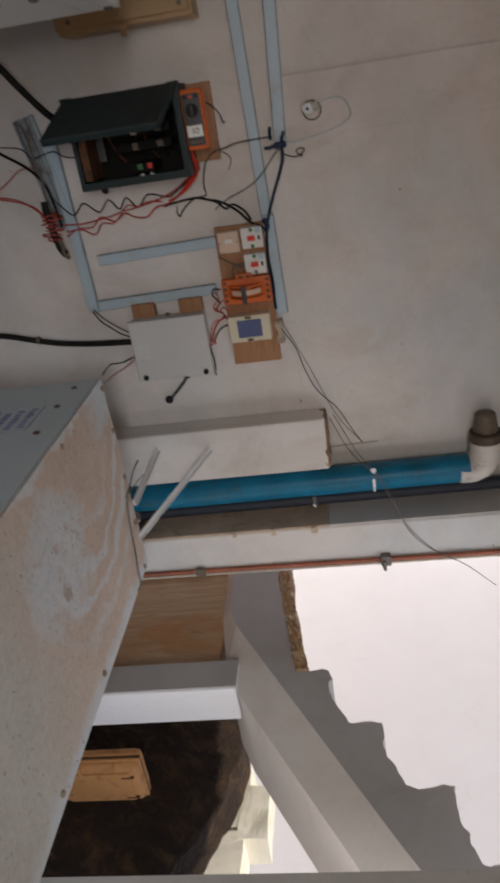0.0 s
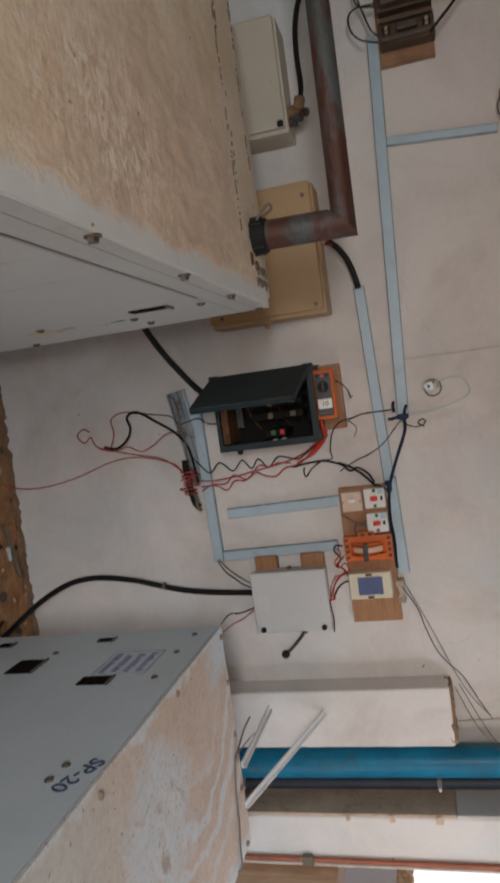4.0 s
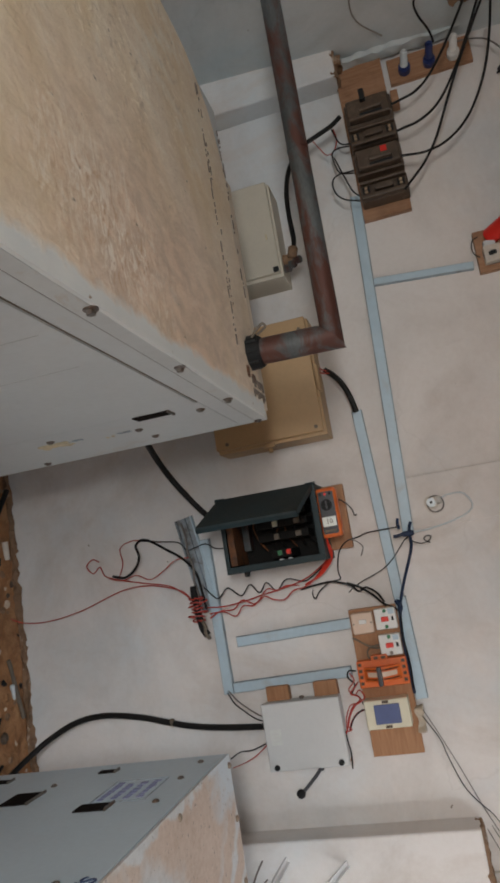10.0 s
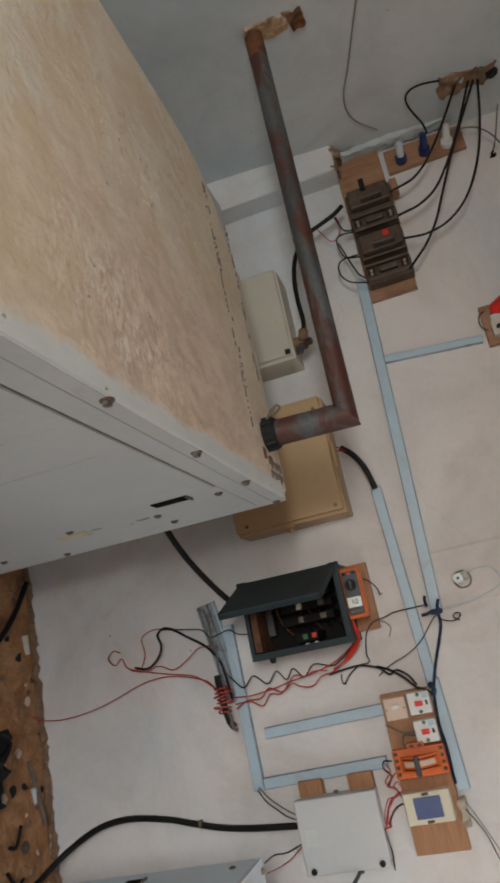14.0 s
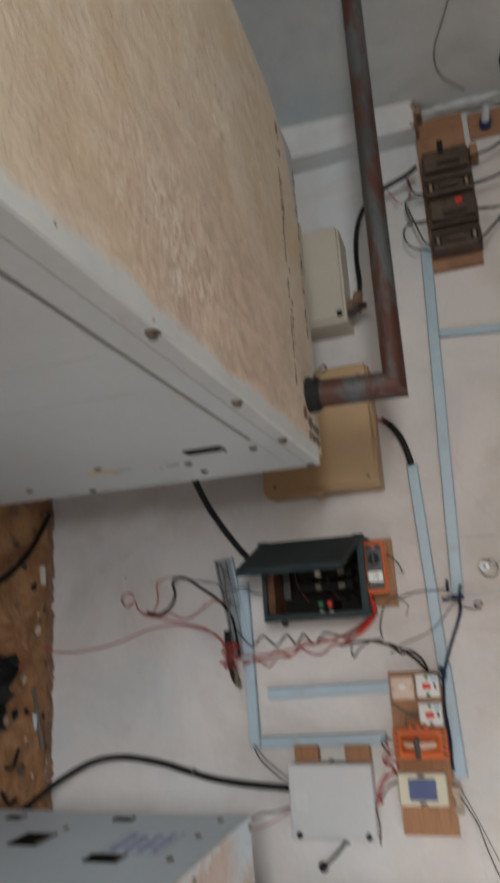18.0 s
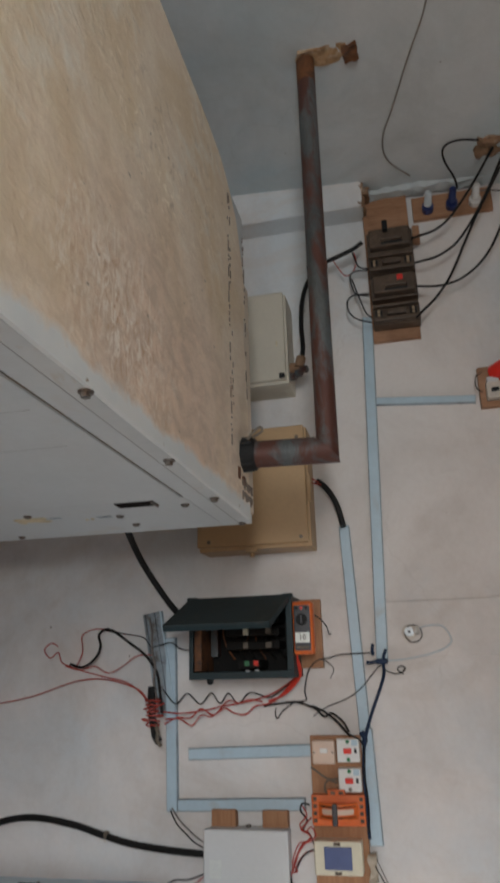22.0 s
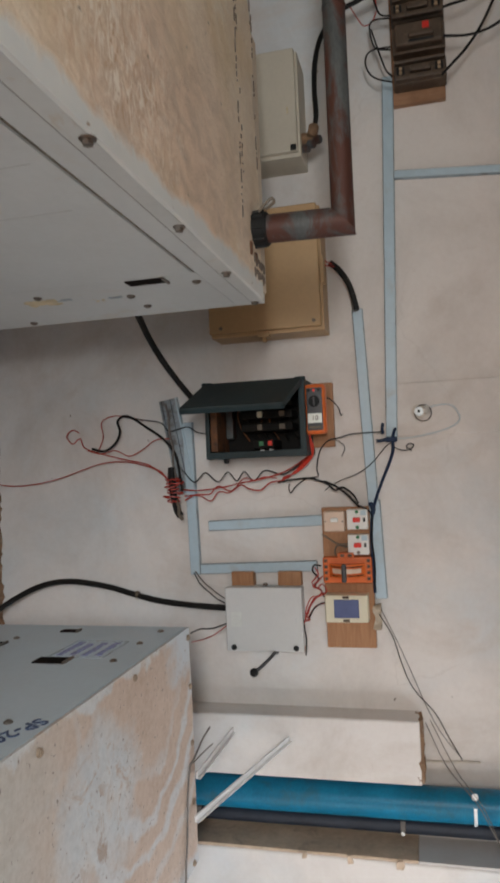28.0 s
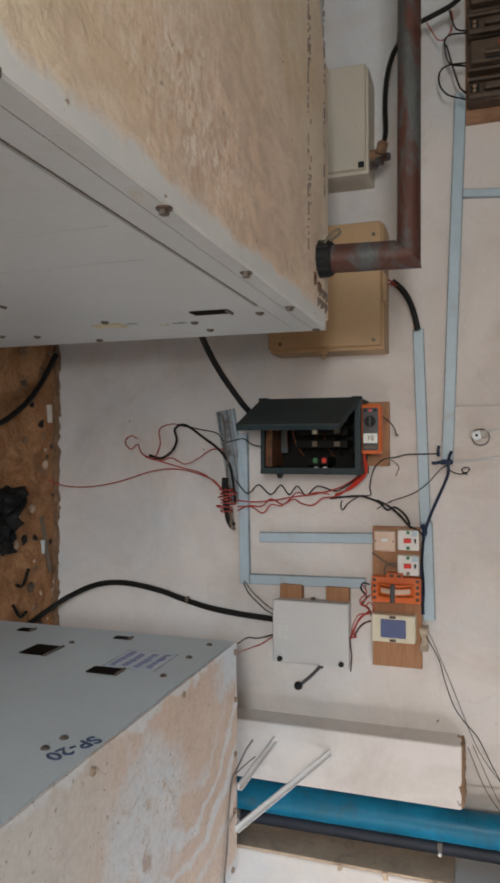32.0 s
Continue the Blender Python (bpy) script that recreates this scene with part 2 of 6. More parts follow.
def dusty(name, coat, dust, dust_dark, pink, cover, edge):
    """Enamelled sheet steel under a lumpy crust of settled dust, flaked off along the lid's long edge."""
    m, nt, bsdf, _, links = nodes_of(name)
    c = ramp(nt, noise_tex(nt, 3.4, 6, 0.62, (1.2, 1, 1), 0.5), [(0.3, dust_dark), (0.66, dust)])
    lumps = noise_tex(nt, 17, 5, 0.6, (1.3, 0.8, 1), 0.5)
    fine = noise_tex(nt, 90, 4, 0.7)
    c = mix(nt, 0.5, c, ramp(nt, lumps, [(0.34, dust_dark), (0.62, dust)]))
    c = mix(nt, 0.25, c, ramp(nt, fine, [(0.35, dust_dark), (0.62, dust)]))
    ochre = ramp(nt, noise_tex(nt, 2.1, 5, 0.6, (1, 1.3, 1), 0.6), [(0.46, (0, 0, 0)), (0.66, (0.8, 0.8, 0.8))])
    c = mix(nt, ochre, c, tuple(k * f for k, f in zip(dust_dark, (1.0, 0.95, 0.78))))
    # scuffs drawn out across the lid
    where = ramp(nt, noise_tex(nt, 2.6, 4, 0.6), [(0.42, (0.1, 0.1, 0.1)), (0.62, (1, 1, 1))])
    fleck = noise_tex(nt, 34, 5, 0.62, (1.25, 0.9, 1), 0.8)
    pale = mix(nt, 1.0, step(nt, fleck, 0.56, 0.63), where, "MULTIPLY")
    c = mix(nt, mix(nt, 1.0, pale, (0.7, 0.7, 0.7), "MULTIPLY"), c, tuple(min(1, k * 1.14) for k in dust))
    dark = mix(nt, 1.0, step(nt, noise_tex(nt, 26, 5, 0.62, (1.25, 0.9, 1), 0.8), 0.57, 0.66), where, "MULTIPLY")
    c = mix(nt, mix(nt, 1.0, dark, (0.7, 0.7, 0.7), "MULTIPLY"), c, tuple(k * 0.72 for k in dust_dark))
    # redder dust towards the long edge
    spot = calc(nt, "ADD", plan_distance(nt, -0.40, 1.25, 1.7, 1.0), calc(nt, "MULTIPLY", noise_tex(nt, 8, 6, 0.7), 0.7))
    c = mix(nt, ramp(nt, spot, [(0.50, (0.85, 0.85, 0.85)), (1.0, (0, 0, 0))]), c, mix(nt, step(nt, lumps, 0.4, 0.6), tuple(k * 0.78 for k in pink), pink))
    # thick flaking crust beside the long edge
    zone = calc(nt, "MULTIPLY_ADD", noise_tex(nt, 9, 5, 0.7), 0.5, plan_distance(nt, -0.42, 1.00, 1.6, 0.75))
    crust = noise_tex(nt, 42, 5, 0.68, (0.7, 1.3, 1), 1.2)
    zone = ramp(nt, zone, [(0.30, (1, 1, 1)), (0.50, (0, 0, 0))])
    c = mix(nt, mix(nt, 1.0, zone, step(nt, crust, 0.52, 0.60), "MULTIPLY"), c, (0.86, 0.76, 0.64))
    c = mix(nt, mix(nt, 1.0, zone, ramp(nt, crust, [(0.38, (0.8, 0.8, 0.8)), (0.47, (0, 0, 0))]), "MULTIPLY"), c, (0.56, 0.36, 0.22))
    bare = step(nt, mix(nt, 0.45, noise_tex(nt, 2.4, 7, 0.6, (1.3, 1, 1), 1.0), lumps), *cover)
    c = mix(nt, bare, c, coat)
    wander = calc(nt, "ADD", calc(nt, "MULTIPLY_ADD", noise_tex(nt, 9, 3, 0.6), 0.06, axis_value(nt, "X")), calc(nt, "MULTIPLY", noise_tex(nt, 38, 5, 0.7), 0.026))
    near = nt.nodes.new("ShaderNodeMapRange")
    near.inputs["From Min"].default_value, near.inputs["From Max"].default_value = edge + 0.031, edge + 0.050
    links.new(wander, near.inputs["Value"])
    flaked = near.outputs["Result"]
    c = mix(nt, flaked, c, ramp(nt, noise_tex(nt, 7, 5, 0.6), [(0.35, (0.66, 0.68, 0.66)), (0.7, (0.74, 0.74, 0.70))]))
    drops = step(nt, noise_tex(nt, 46, 3, 0.5, (1, 0.7, 1)), 0.72, 0.76)
    c = mix(nt, drops, c, tuple(k * 0.5 for k in dust_dark))
    links.new(c, bsdf.inputs["Base Color"])
    bsdf.inputs["Roughness"].default_value = 0.82
    height = mix(nt, flaked, mix(nt, 0.4, mix(nt, 0.2, lumps, fine), fleck), (0.3, 0.3, 0.3))
    bump(nt, bsdf, height, 0.8, 0.007)
    return m


def swirl_lid(name):
    """Blue-grey enamel under tan dust; water has washed a pool clear and left curved tide lines round it."""
    m, nt, bsdf, _, links = nodes_of(name)
    wob = noise_tex(nt, 7, 5, 0.6)
    fine = noise_tex(nt, 75, 4, 0.7)
    tan = ramp(nt, noise_tex(nt, 6, 6, 0.65), [(0.3, (0.49, 0.345, 0.25)), (0.7, (0.63, 0.475, 0.37))])
    grey = ramp(nt, noise_tex(nt, 9, 5, 0.65), [(0.3, (0.47, 0.46, 0.41)), (0.7, (0.57, 0.56, 0.52))])
    along = calc(nt, "MULTIPLY_ADD", wob, 0.35, axis_value(nt, "Y"))
    span = nt.nodes.new("ShaderNodeMapRange")
    span.inputs["From Min"].default_value, span.inputs["From Max"].default_value = 1.28, 1.62
    links.new(along, span.inputs["Value"])
    c = mix(nt, span.outputs["Result"], grey, tan)
    # tide lines, bowed round the washed pool
    r = plan_distance(nt, 0.60, 1.70)
    rw = calc(nt, "MULTIPLY_ADD", wob, 0.10, r)
    wave = calc(nt, "SINE", calc(nt, "MULTIPLY_ADD", noise_tex(nt, 5, 3, 0.5), 7.0, calc(nt, "MULTIPLY", rw, 72.0)))
    broken = calc(nt, "MULTIPLY_ADD", noise_tex(nt, 16, 5, 0.65), 2.4, calc(nt, "ADD", wave, -1.2))
    band = ramp(nt, rw, [(0.28, (0, 0, 0)), (0.37, (1, 1, 1)), (0.52, (1, 1, 1)), (0.66, (0.1, 0.1, 0.1))])
    lit = mix(nt, 1.0, band, step(nt, broken, -0.9, 0.8), "MULTIPLY")
    far_half = nt.nodes.new("ShaderNodeMapRange")
    far_half.inputs["From Min"].default_value, far_half.inputs["From Max"].default_value = 1.50, 1.66
    links.new(along, far_half.inputs["Value"])
    lit = mix(nt, 1.0, lit, far_half.outputs["Result"], "MULTIPLY")
    c = mix(nt, mix(nt, 1.0, lit, (0.9, 0.9, 0.9), "MULTIPLY"), c, (0.61, 0.65, 0.675))
    far = calc(nt, "MULTIPLY_ADD", wob, 0.45, calc(nt, "MULTIPLY_ADD", noise_tex(nt, 24, 5, 0.65), 0.15, plan_distance(nt, 0.83, 1.45, 2.3, 1.95)))
    pool = ramp(nt, far, [(0.54, (0.95, 0.95, 0.95)), (0.66, (0.6, 0.6, 0.6)), (0.74, (0, 0, 0))])
    c = mix(nt, pool, c, ramp(nt, noise_tex(nt, 11, 6, 0.7), [(0.35, (0.52, 0.60, 0.65)), (0.68, (0.64, 0.66, 0.66))]))
    # washed-off strip at the rim
    rim = calc(nt, "MULTIPLY_ADD", noise_tex(nt, 11, 4, 0.6), 0.16, axis_value(nt, "X"))
    c = mix(nt, ramp(nt, rim, [(0.680, (0.9, 0.9, 0.9)), (0.695, (0, 0, 0))]), c, (0.60, 0.65, 0.67))
    smear = mix(nt, 1.0, step(nt, noise_tex(nt, 13, 6, 0.7, (1, 0.8, 1), 2.0), 0.53, 0.63), ramp(nt, far, [(0.5, (0.8, 0.8, 0.8)), (0.72, (0.15, 0.15, 0.15))]), "MULTIPLY")
    c = mix(nt, smear, c, (0.42, 0.28, 0.19))
    c = mix(nt, 0.3, c, ramp(nt, fine, [(0.35, (0.42, 0.36, 0.31)), (0.62, (0.66, 0.62, 0.58))]))
    edge = calc(nt, "MULTIPLY_ADD", noise_tex(nt, 8, 4, 0.6), 0.14, axis_value(nt, "X"))
    c = mix(nt, ramp(nt, calc(nt, "MULTIPLY", edge, 0.5), [(0.635, (0, 0, 0)), (0.655, (0.8, 0.8, 0.8))]), c, (0.60, 0.65, 0.68))
    corner = calc(nt, "MULTIPLY_ADD", noise_tex(nt, 9, 5, 0.65), 0.22, plan_distance(nt, 0.62, 2.02, 1.0, 0.75))
    c = mix(nt, ramp(nt, corner, [(0.19, (0.9, 0.9, 0.9)), (0.25, (0, 0, 0))]), c, (0.56, 0.62, 0.66))
    brown = calc(nt, "MULTIPLY_ADD", noise_tex(nt, 22, 5, 0.7), 0.24, plan_distance(nt, 0.905, 1.455, 0.8, 1.35))
    c = mix(nt, ramp(nt, brown, [(0.125, (0.7, 0.7, 0.7)), (0.145, (0, 0, 0))]), c, (0.34, 0.23, 0.16))
    specks = step(nt, noise_tex(nt, 95, 3, 0.5), 0.66, 0.71)
    c = mix(nt, specks, c, (0.28, 0.24, 0.21))
    links.new(c, bsdf.inputs["Base Color"])
    bsdf.inputs["Roughness"].default_value = 0.7
    bump(nt, bsdf, fine, 0.25, 0.0015)
    return m


M = {}
M["plaster"] = plaster("white_plaster", (0.745, 0.70, 0.665), (0.58, 0.505, 0.445), (0.60, 0.64, 0.66))
M["plaster_side"] = plaster("side_plaster", (0.62, 0.63, 0.62), (0.47, 0.48, 0.46), (0.46, 0.55, 0.58))
M["white_outside"] = plaster("whitewash", (0.885, 0.885, 0.905), (0.79, 0.77, 0.74), (0.89, 0.895, 0.915), (0.62, 0.9), 0.1)
# ceiling out of view, its colour darkened to cut bounced light
M["ceiling"] = plaster("low_bounce_ceiling", (0.42, 0.40, 0.38), (0.33, 0.30, 0.27), (0.38, 0.38, 0.38))
M["cement"] = plaster("grey_cement", (0.66, 0.63, 0.61), (0.54, 0.51, 0.48), (0.62, 0.61, 0.60))
# one cement: darker for the shaded flight side, paler for the bounce-lit underside
M["shaded_cement"] = plaster("shade_grey_cement", (0.50, 0.48, 0.465), (0.41, 0.385, 0.365), (0.47, 0.46, 0.455))
M["soffit"] = plaster("bounce_lit_soffit", (0.80, 0.74, 0.68), (0.68, 0.60, 0.53), (0.76, 0.72, 0.68))
M["stone_pale"] = plaster("limewashed_stone", (0.84, 0.81, 0.70), (0.66, 0.64, 0.42), (0.80, 0.78, 0.72), (0.5, 0.75))
M["earth"] = paint("dry_earth", (0.27, 0.125, 0.052), 0.95, 0, 0.4, 5, (0.44, 0.235, 0.11), (0.46, 0.66), 45, 0.9, 0.012)
# bank colour darkened to carry the shade beneath the stairs
M["bank"] = paint("shade_dark_earth", (0.020, 0.0095, 0.0032), 0.97, 0, 0.6, 6, (0.085, 0.044, 0.013), (0.50, 0.74), 34, 0.8, 0.03)
M["broken"] = paint("broken_brick", (0.40, 0.24, 0.12), 0.95, 0, 0.4, 18, (0.60, 0.50, 0.38), (0.5, 0.7), 80, 0.9, 0.008)
M["mortar_edge"] = paint("crumbling_mortar", (0.22, 0.13, 0.075), 0.95, 0, 0.35, 11, (0.46, 0.38, 0.30), (0.57, 0.70), 70, 0.8, 0.006)
M["canopy_white"] = paint("cream_enamel", (0.53, 0.55, 0.545), 0.45, 0, 0.08, 3, (0.50, 0.44, 0.36), (0.60, 0.82), 70, 0.05)
M["lid_fold"] = paint("worn_cream_edge", (0.54, 0.555, 0.54), 0.55, 0, 0.08, 5, (0.45, 0.36, 0.25), (0.60, 0.74), 60, 0.1)
M["edge_ink"] = paint("dark_punched_mark", (0.15, 0.115, 0.09), 0.8, 0, 0.5, 20, relief=0)
M["canopy_blue"] = paint("blue_grey_enamel", (0.54, 0.64, 0.70), 0.42, 0, 0.08, 3, (0.44, 0.38, 0.32), (0.68, 0.9), 70, 0.05)
M["dust_tan"] = dusty("dust_on_cream_steel", (0.80, 0.76, 0.66), (0.85, 0.745, 0.59), (0.69, 0.553, 0.41), (0.79, 0.60, 0.455), (0.54, 0.74), -0.296)
M["dust_swirl"] = swirl_lid("dust_on_blue_steel")
M["black_hole"] = paint("slot_shade", (0.012, 0.009, 0.008), 0.95, 0, 0.3, 20, relief=0, spec=0.05)
M["bolt"] = paint("dull_zinc_bolt", (0.20, 0.18, 0.16), 0.5, 0.8, 0.3, 40, (0.18, 0.10, 0.06), (0.5, 0.7))
M["rust"] = paint("rusted_steel_pipe", (0.085, 0.092, 0.092), 0.55, 0.2, 0.5, 3, (0.088, 0.032, 0.022), (0.43, 0.55), 70, 0.5, 0.003, (0.8, 2.2, 2.2))
M["rust_warm"] = paint("warm_rust", (0.16, 0.06, 0.02), 0.7, 0.1, 0.4, 14, (0.05, 0.025, 0.015), (0.48, 0.68), 70, 0.3)
M["clamp"] = paint("black_rubber", (0.012, 0.012, 0.012), 0.6, 0, 0.3, 30, spec=0.25)
M["beige_box"] = paint("beige_enamel", (0.52, 0.47, 0.38), 0.5, 0, 0.07, 5, (0.38, 0.30, 0.22), (0.64, 0.8), 80, 0.06)
M["tan_box"] = paint("tan_enamel", (0.44, 0.28, 0.14), 0.48, 0, 0.08, 5, (0.30, 0.20, 0.11), (0.63, 0.8), 80, 0.06)
M["grey_box"] = paint("light_grey_enamel", (0.56, 0.56, 0.55), 0.45, 0, 0.05, 4, (0.42, 0.40, 0.37), (0.68, 0.85), 90, 0.08)
M["fuse_green"] = paint("dark_green_steel", (0.015, 0.029, 0.033), 0.5, 0, 0.3, 9, (0.035, 0.034, 0.03), (0.58, 0.85), 80, 0.1, spec=0.3)
M["fuse_lid"] = paint("dusty_green_steel", (0.028, 0.040, 0.042), 0.55, 0, 0.3, 9, (0.06, 0.06, 0.055), (0.55, 0.85), 80, 0.1, spec=0.3)
# near-black with brown patches, for the cabinet's back, carriers and rocker
M["fuse_inside"] = paint("near_black_steel", (0.009, 0.008, 0.007), 0.75, 0, 0.4, 16, (0.035, 0.016, 0.008), (0.56, 0.72), spec=0.2)
M["trunk"] = paint("pale_blue_pvc", (0.43, 0.55, 0.62), 0.45, 0, 0.10, 5, (0.40, 0.40, 0.39), (0.58, 0.84), 70, 0.05)
M["trunk_edge"] = paint("grimy_pvc_edge", (0.29, 0.35, 0.39), 0.6, 0, 0.25, 12, (0.13, 0.11, 0.09), (0.52, 0.72), 70, 0.1)
M["trunk_dirty"] = paint("dirty_grey_pvc", (0.30, 0.34, 0.37), 0.65, 0, 0.3, 14, (0.12, 0.10, 0.085), (0.50, 0.66), 70, 0.2)
M["board"] = wood("plywood_board", (0.27, 0.13, 0.062), (0.40, 0.22, 0.125))
M["board_x"] = wood("plywood_board_flat", (0.31, 0.14, 0.062), (0.42, 0.215, 0.108), "x")
M["panel_wood"] = weathered("weathered_plywood")
M["orange"] = paint("orange_plastic", (0.66, 0.135, 0.025), 0.4, 0, 0.12, 12, (0.40, 0.075, 0.016), (0.55, 0.75))
M["meter_face"] = paint("dark_grey_plastic", (0.05, 0.05, 0.055), 0.45, 0, 0.2, 20)
M["lcd"] = paint("pale_display", (0.82, 0.85, 0.80), 0.2, 0, 0.03, 20, relief=0)
M["cream_plastic"] = paint("yellowed_plastic", (0.64, 0.48, 0.375), 0.38, 0, 0.05, 9)
M["cream_case"] = paint("cream_plastic", (0.68, 0.63, 0.48), 0.4, 0, 0.05, 9, (0.5, 0.42, 0.28), (0.62, 0.8))
M["white_plastic"] = paint("white_plastic", (0.72, 0.71, 0.68), 0.38, 0, 0.05, 9)
M["red_plastic"] = paint("red_plastic", (0.70, 0.03, 0.02), 0.32, 0, 0.08, 9)
M["red_shaded"] = paint("shaded_red_plastic", (0.38, 0.018, 0.014), 0.4, 0, 0.1, 9)
M["green_paint"] = paint("green_mark", (0.02, 0.16, 0.06), 0.5, 0, 0.08, 9)
M["screen_blue"] = paint("blue_display", (0.09, 0.12, 0.25), 0.2, 0, 0.10, 20, relief=0)
M["bakelite"] = paint("brown_bakelite", (0.082, 0.056, 0.039), 0.5, 0, 0.3, 14, (0.16, 0.115, 0.08), (0.52, 0.74), spec=0.3)
M["old_brass"] = paint("tarnished_brass", (0.42, 0.30, 0.19), 0.45, 0.5, 0.25, 40)
M["blue_pvc"] = paint("blue_pvc_pipe", (0.0, 0.16, 0.285), 0.38, 0, 0.34, 7, (0.025, 0.12, 0.17), (0.52, 0.74), 110, 0.12, spec=0.3)
M["bolt_dusty"] = paint("dusty_bolt", (0.36, 0.28, 0.21), 0.7, 0.2, 0.3, 40, (0.18, 0.12, 0.08), (0.5, 0.7))
M["dusty_rail"] = paint("dusty_cream_edge", (0.63, 0.53, 0.41), 0.75, 0, 0.10, 6, (0.68, 0.63, 0.54), (0.5, 0.7), 40, 0.3)
M["paving"] = plaster("pale_bounce_paving", (0.62, 0.60, 0.57), (0.50, 0.46, 0.42), (0.58, 0.57, 0.55))
M["worn_paper"] = paint("worn_paper", (0.60, 0.61, 0.58), 0.7, 0, 0.08, 20)
M["white_pvc"] = paint("white_pvc", (0.60, 0.57, 0.52), 0.4, 0, 0.10, 9, (0.22, 0.17, 0.13), (0.52, 0.75))
M["steel_strip"] = paint("galvanised_strip", (0.80, 0.81, 0.81), 0.38, 0.25, 0.08, 12)
M["copper"] = paint("oxidised_copper", (0.36, 0.115, 0.065), 0.5, 0.15, 0.3, 9, (0.50, 0.42, 0.36), (0.60, 0.72))
M["black_cable"] = paint("black_cable", (0.010, 0.0095, 0.009), 0.55, 0, 0.3, 30, (0.035, 0.03, 0.026), (0.58, 0.8), spec=0.22)
M["red_wire"] = paint("red_wire", (0.40, 0.035, 0.02), 0.45, 0, 0.2, 30)
M["red_lead"] = paint("red_test_lead", (0.55, 0.035, 0.015), 0.4, 0, 0.15, 30)
M["grey_wire"] = paint("grey_wire", (0.16, 0.14, 0.125), 0.6, 0, 0.25, 20)
M["dusty_wire"] = paint("dusty_grey_wire", (0.27, 0.24, 0.205), 0.7, 0, 0.25, 20)
M["blue_plug"] = paint("navy_plastic", (0.015, 0.03, 0.12), 0.35, 0, 0.2, 20)
M["milky"] = paint("milky_plastic", (0.55, 0.60, 0.62), 0.25, 0, 0.05, 20)
M["navy"] = paint("navy_tape", (0.009, 0.022, 0.055), 0.5, 0, 0.3, 30, spec=0.25)
M["stained"] = paint("stained_cement", (0.55, 0.42, 0.31), 0.9, 0, 0.25, 7, (0.30, 0.24, 0.19), (0.55, 0.75), 50, 0.5, 0.004)
M["dark_pipe"] = paint("dark_conduit", (0.028, 0.034, 0.048), 0.5, 0, 0.3, 12, spec=0.3)
M["hazy"] = paint("hazy_plastic", (0.56, 0.50, 0.43), 0.6, 0, 0.2, 30)
M["wrapping"] = paint("grubby_film", (0.42, 0.35, 0.27), 0.4, 0, 0.25, 20, (0.25, 0.19, 0.13), (0.5, 0.7))
M["tape"] = paint("brown_tape", (0.14, 0.11, 0.08), 0.6, 0, 0.3, 30)
M["suitcase"] = paint("tan_leatherette", (0.66, 0.33, 0.13), 0.55, 0, 0.15, 8, (0.30, 0.12, 0.04), (0.55, 0.75), 120, 0.3, spec=0.3)
M["suit_stitch"] = paint("dark_brown_piping", (0.16, 0.065, 0.022), 0.6, 0, 0.2, 30)
M["stencil"] = paint("navy_stencil", (0.05, 0.08, 0.16), 0.6, 0, 0.2, 60)
M["ink"] = paint("faded_ink", (0.23, 0.25, 0.42), 0.6, 0, 0.15, 60)
M["crease"] = paint("dull_crease", (0.40, 0.41, 0.40), 0.5, 0, 0.1, 20)
M["scar"] = paint("scraped_mark", (0.58, 0.49, 0.32), 0.7, 0, 0.3, 30)


# ---- builders ----
def bm_new():
    return bmesh.new()


def bx(bm, x0, x1, y0, y1, z0, z1, bev=0.0, seg=2):
    """A block between two corners, its edges rounded."""
    r = bmesh.ops.create_cube(bm, size=1.0)
    vs = r["verts"]
    for v in vs:
        v.co = Vector(((x0, x1)[v.co.x > 0], (y0, y1)[v.co.y > 0], (z0, z1)[v.co.z > 0]))
    if bev:
        es = list({e for v in vs for e in v.link_edges})
        bmesh.ops.bevel(bm, geom=es, offset=bev, segments=seg, affect="EDGES", profile=0.5)
    return bm


def block(*a, **k):
    return bx(bmesh.new(), *a, **k)


def cyl(bm, a, b, r, n=20, r2=None, bev=0.0):
    """A rod from a to b."""
    a, b = Vector(a), Vector(b)
    d = b - a
    m = Matrix.Translation((a + b) / 2) @ d.to_track_quat("Z", "Y").to_matrix().to_4x4()
    g = bmesh.ops.create_cone(bm, cap_ends=True, segments=n, radius1=r, radius2=r if r2 is None else r2, depth=d.length, matrix=m)
    if bev:
        es = [e for v in g["verts"] for e in v.link_edges if len(e.link_faces) == 2 and any(len(f.verts) > 4 for f in e.link_faces)]
        bmesh.ops.bevel(bm, geom=list(set(es)), offset=bev, segments=2, affect="EDGES")
    return bm


def spline(pts, per=6):
    p = [Vector(q) for q in pts]
    p = [2 * p[0] - p[1], *p, 2 * p[-1] - p[-2]]
    out = []
    for i in range(1, len(p) - 2):
        for k in range(per):
            t = k / per
            a, b, c, d = p[i - 1], p[i], p[i + 1], p[i + 2]
            out.append(0.5 * (2 * b + (c - a) * t + (2 * a - 5 * b + 4 * c - d) * t * t + (3 * b - a - 3 * c + d) * t ** 3))
    return out + [p[-2]]


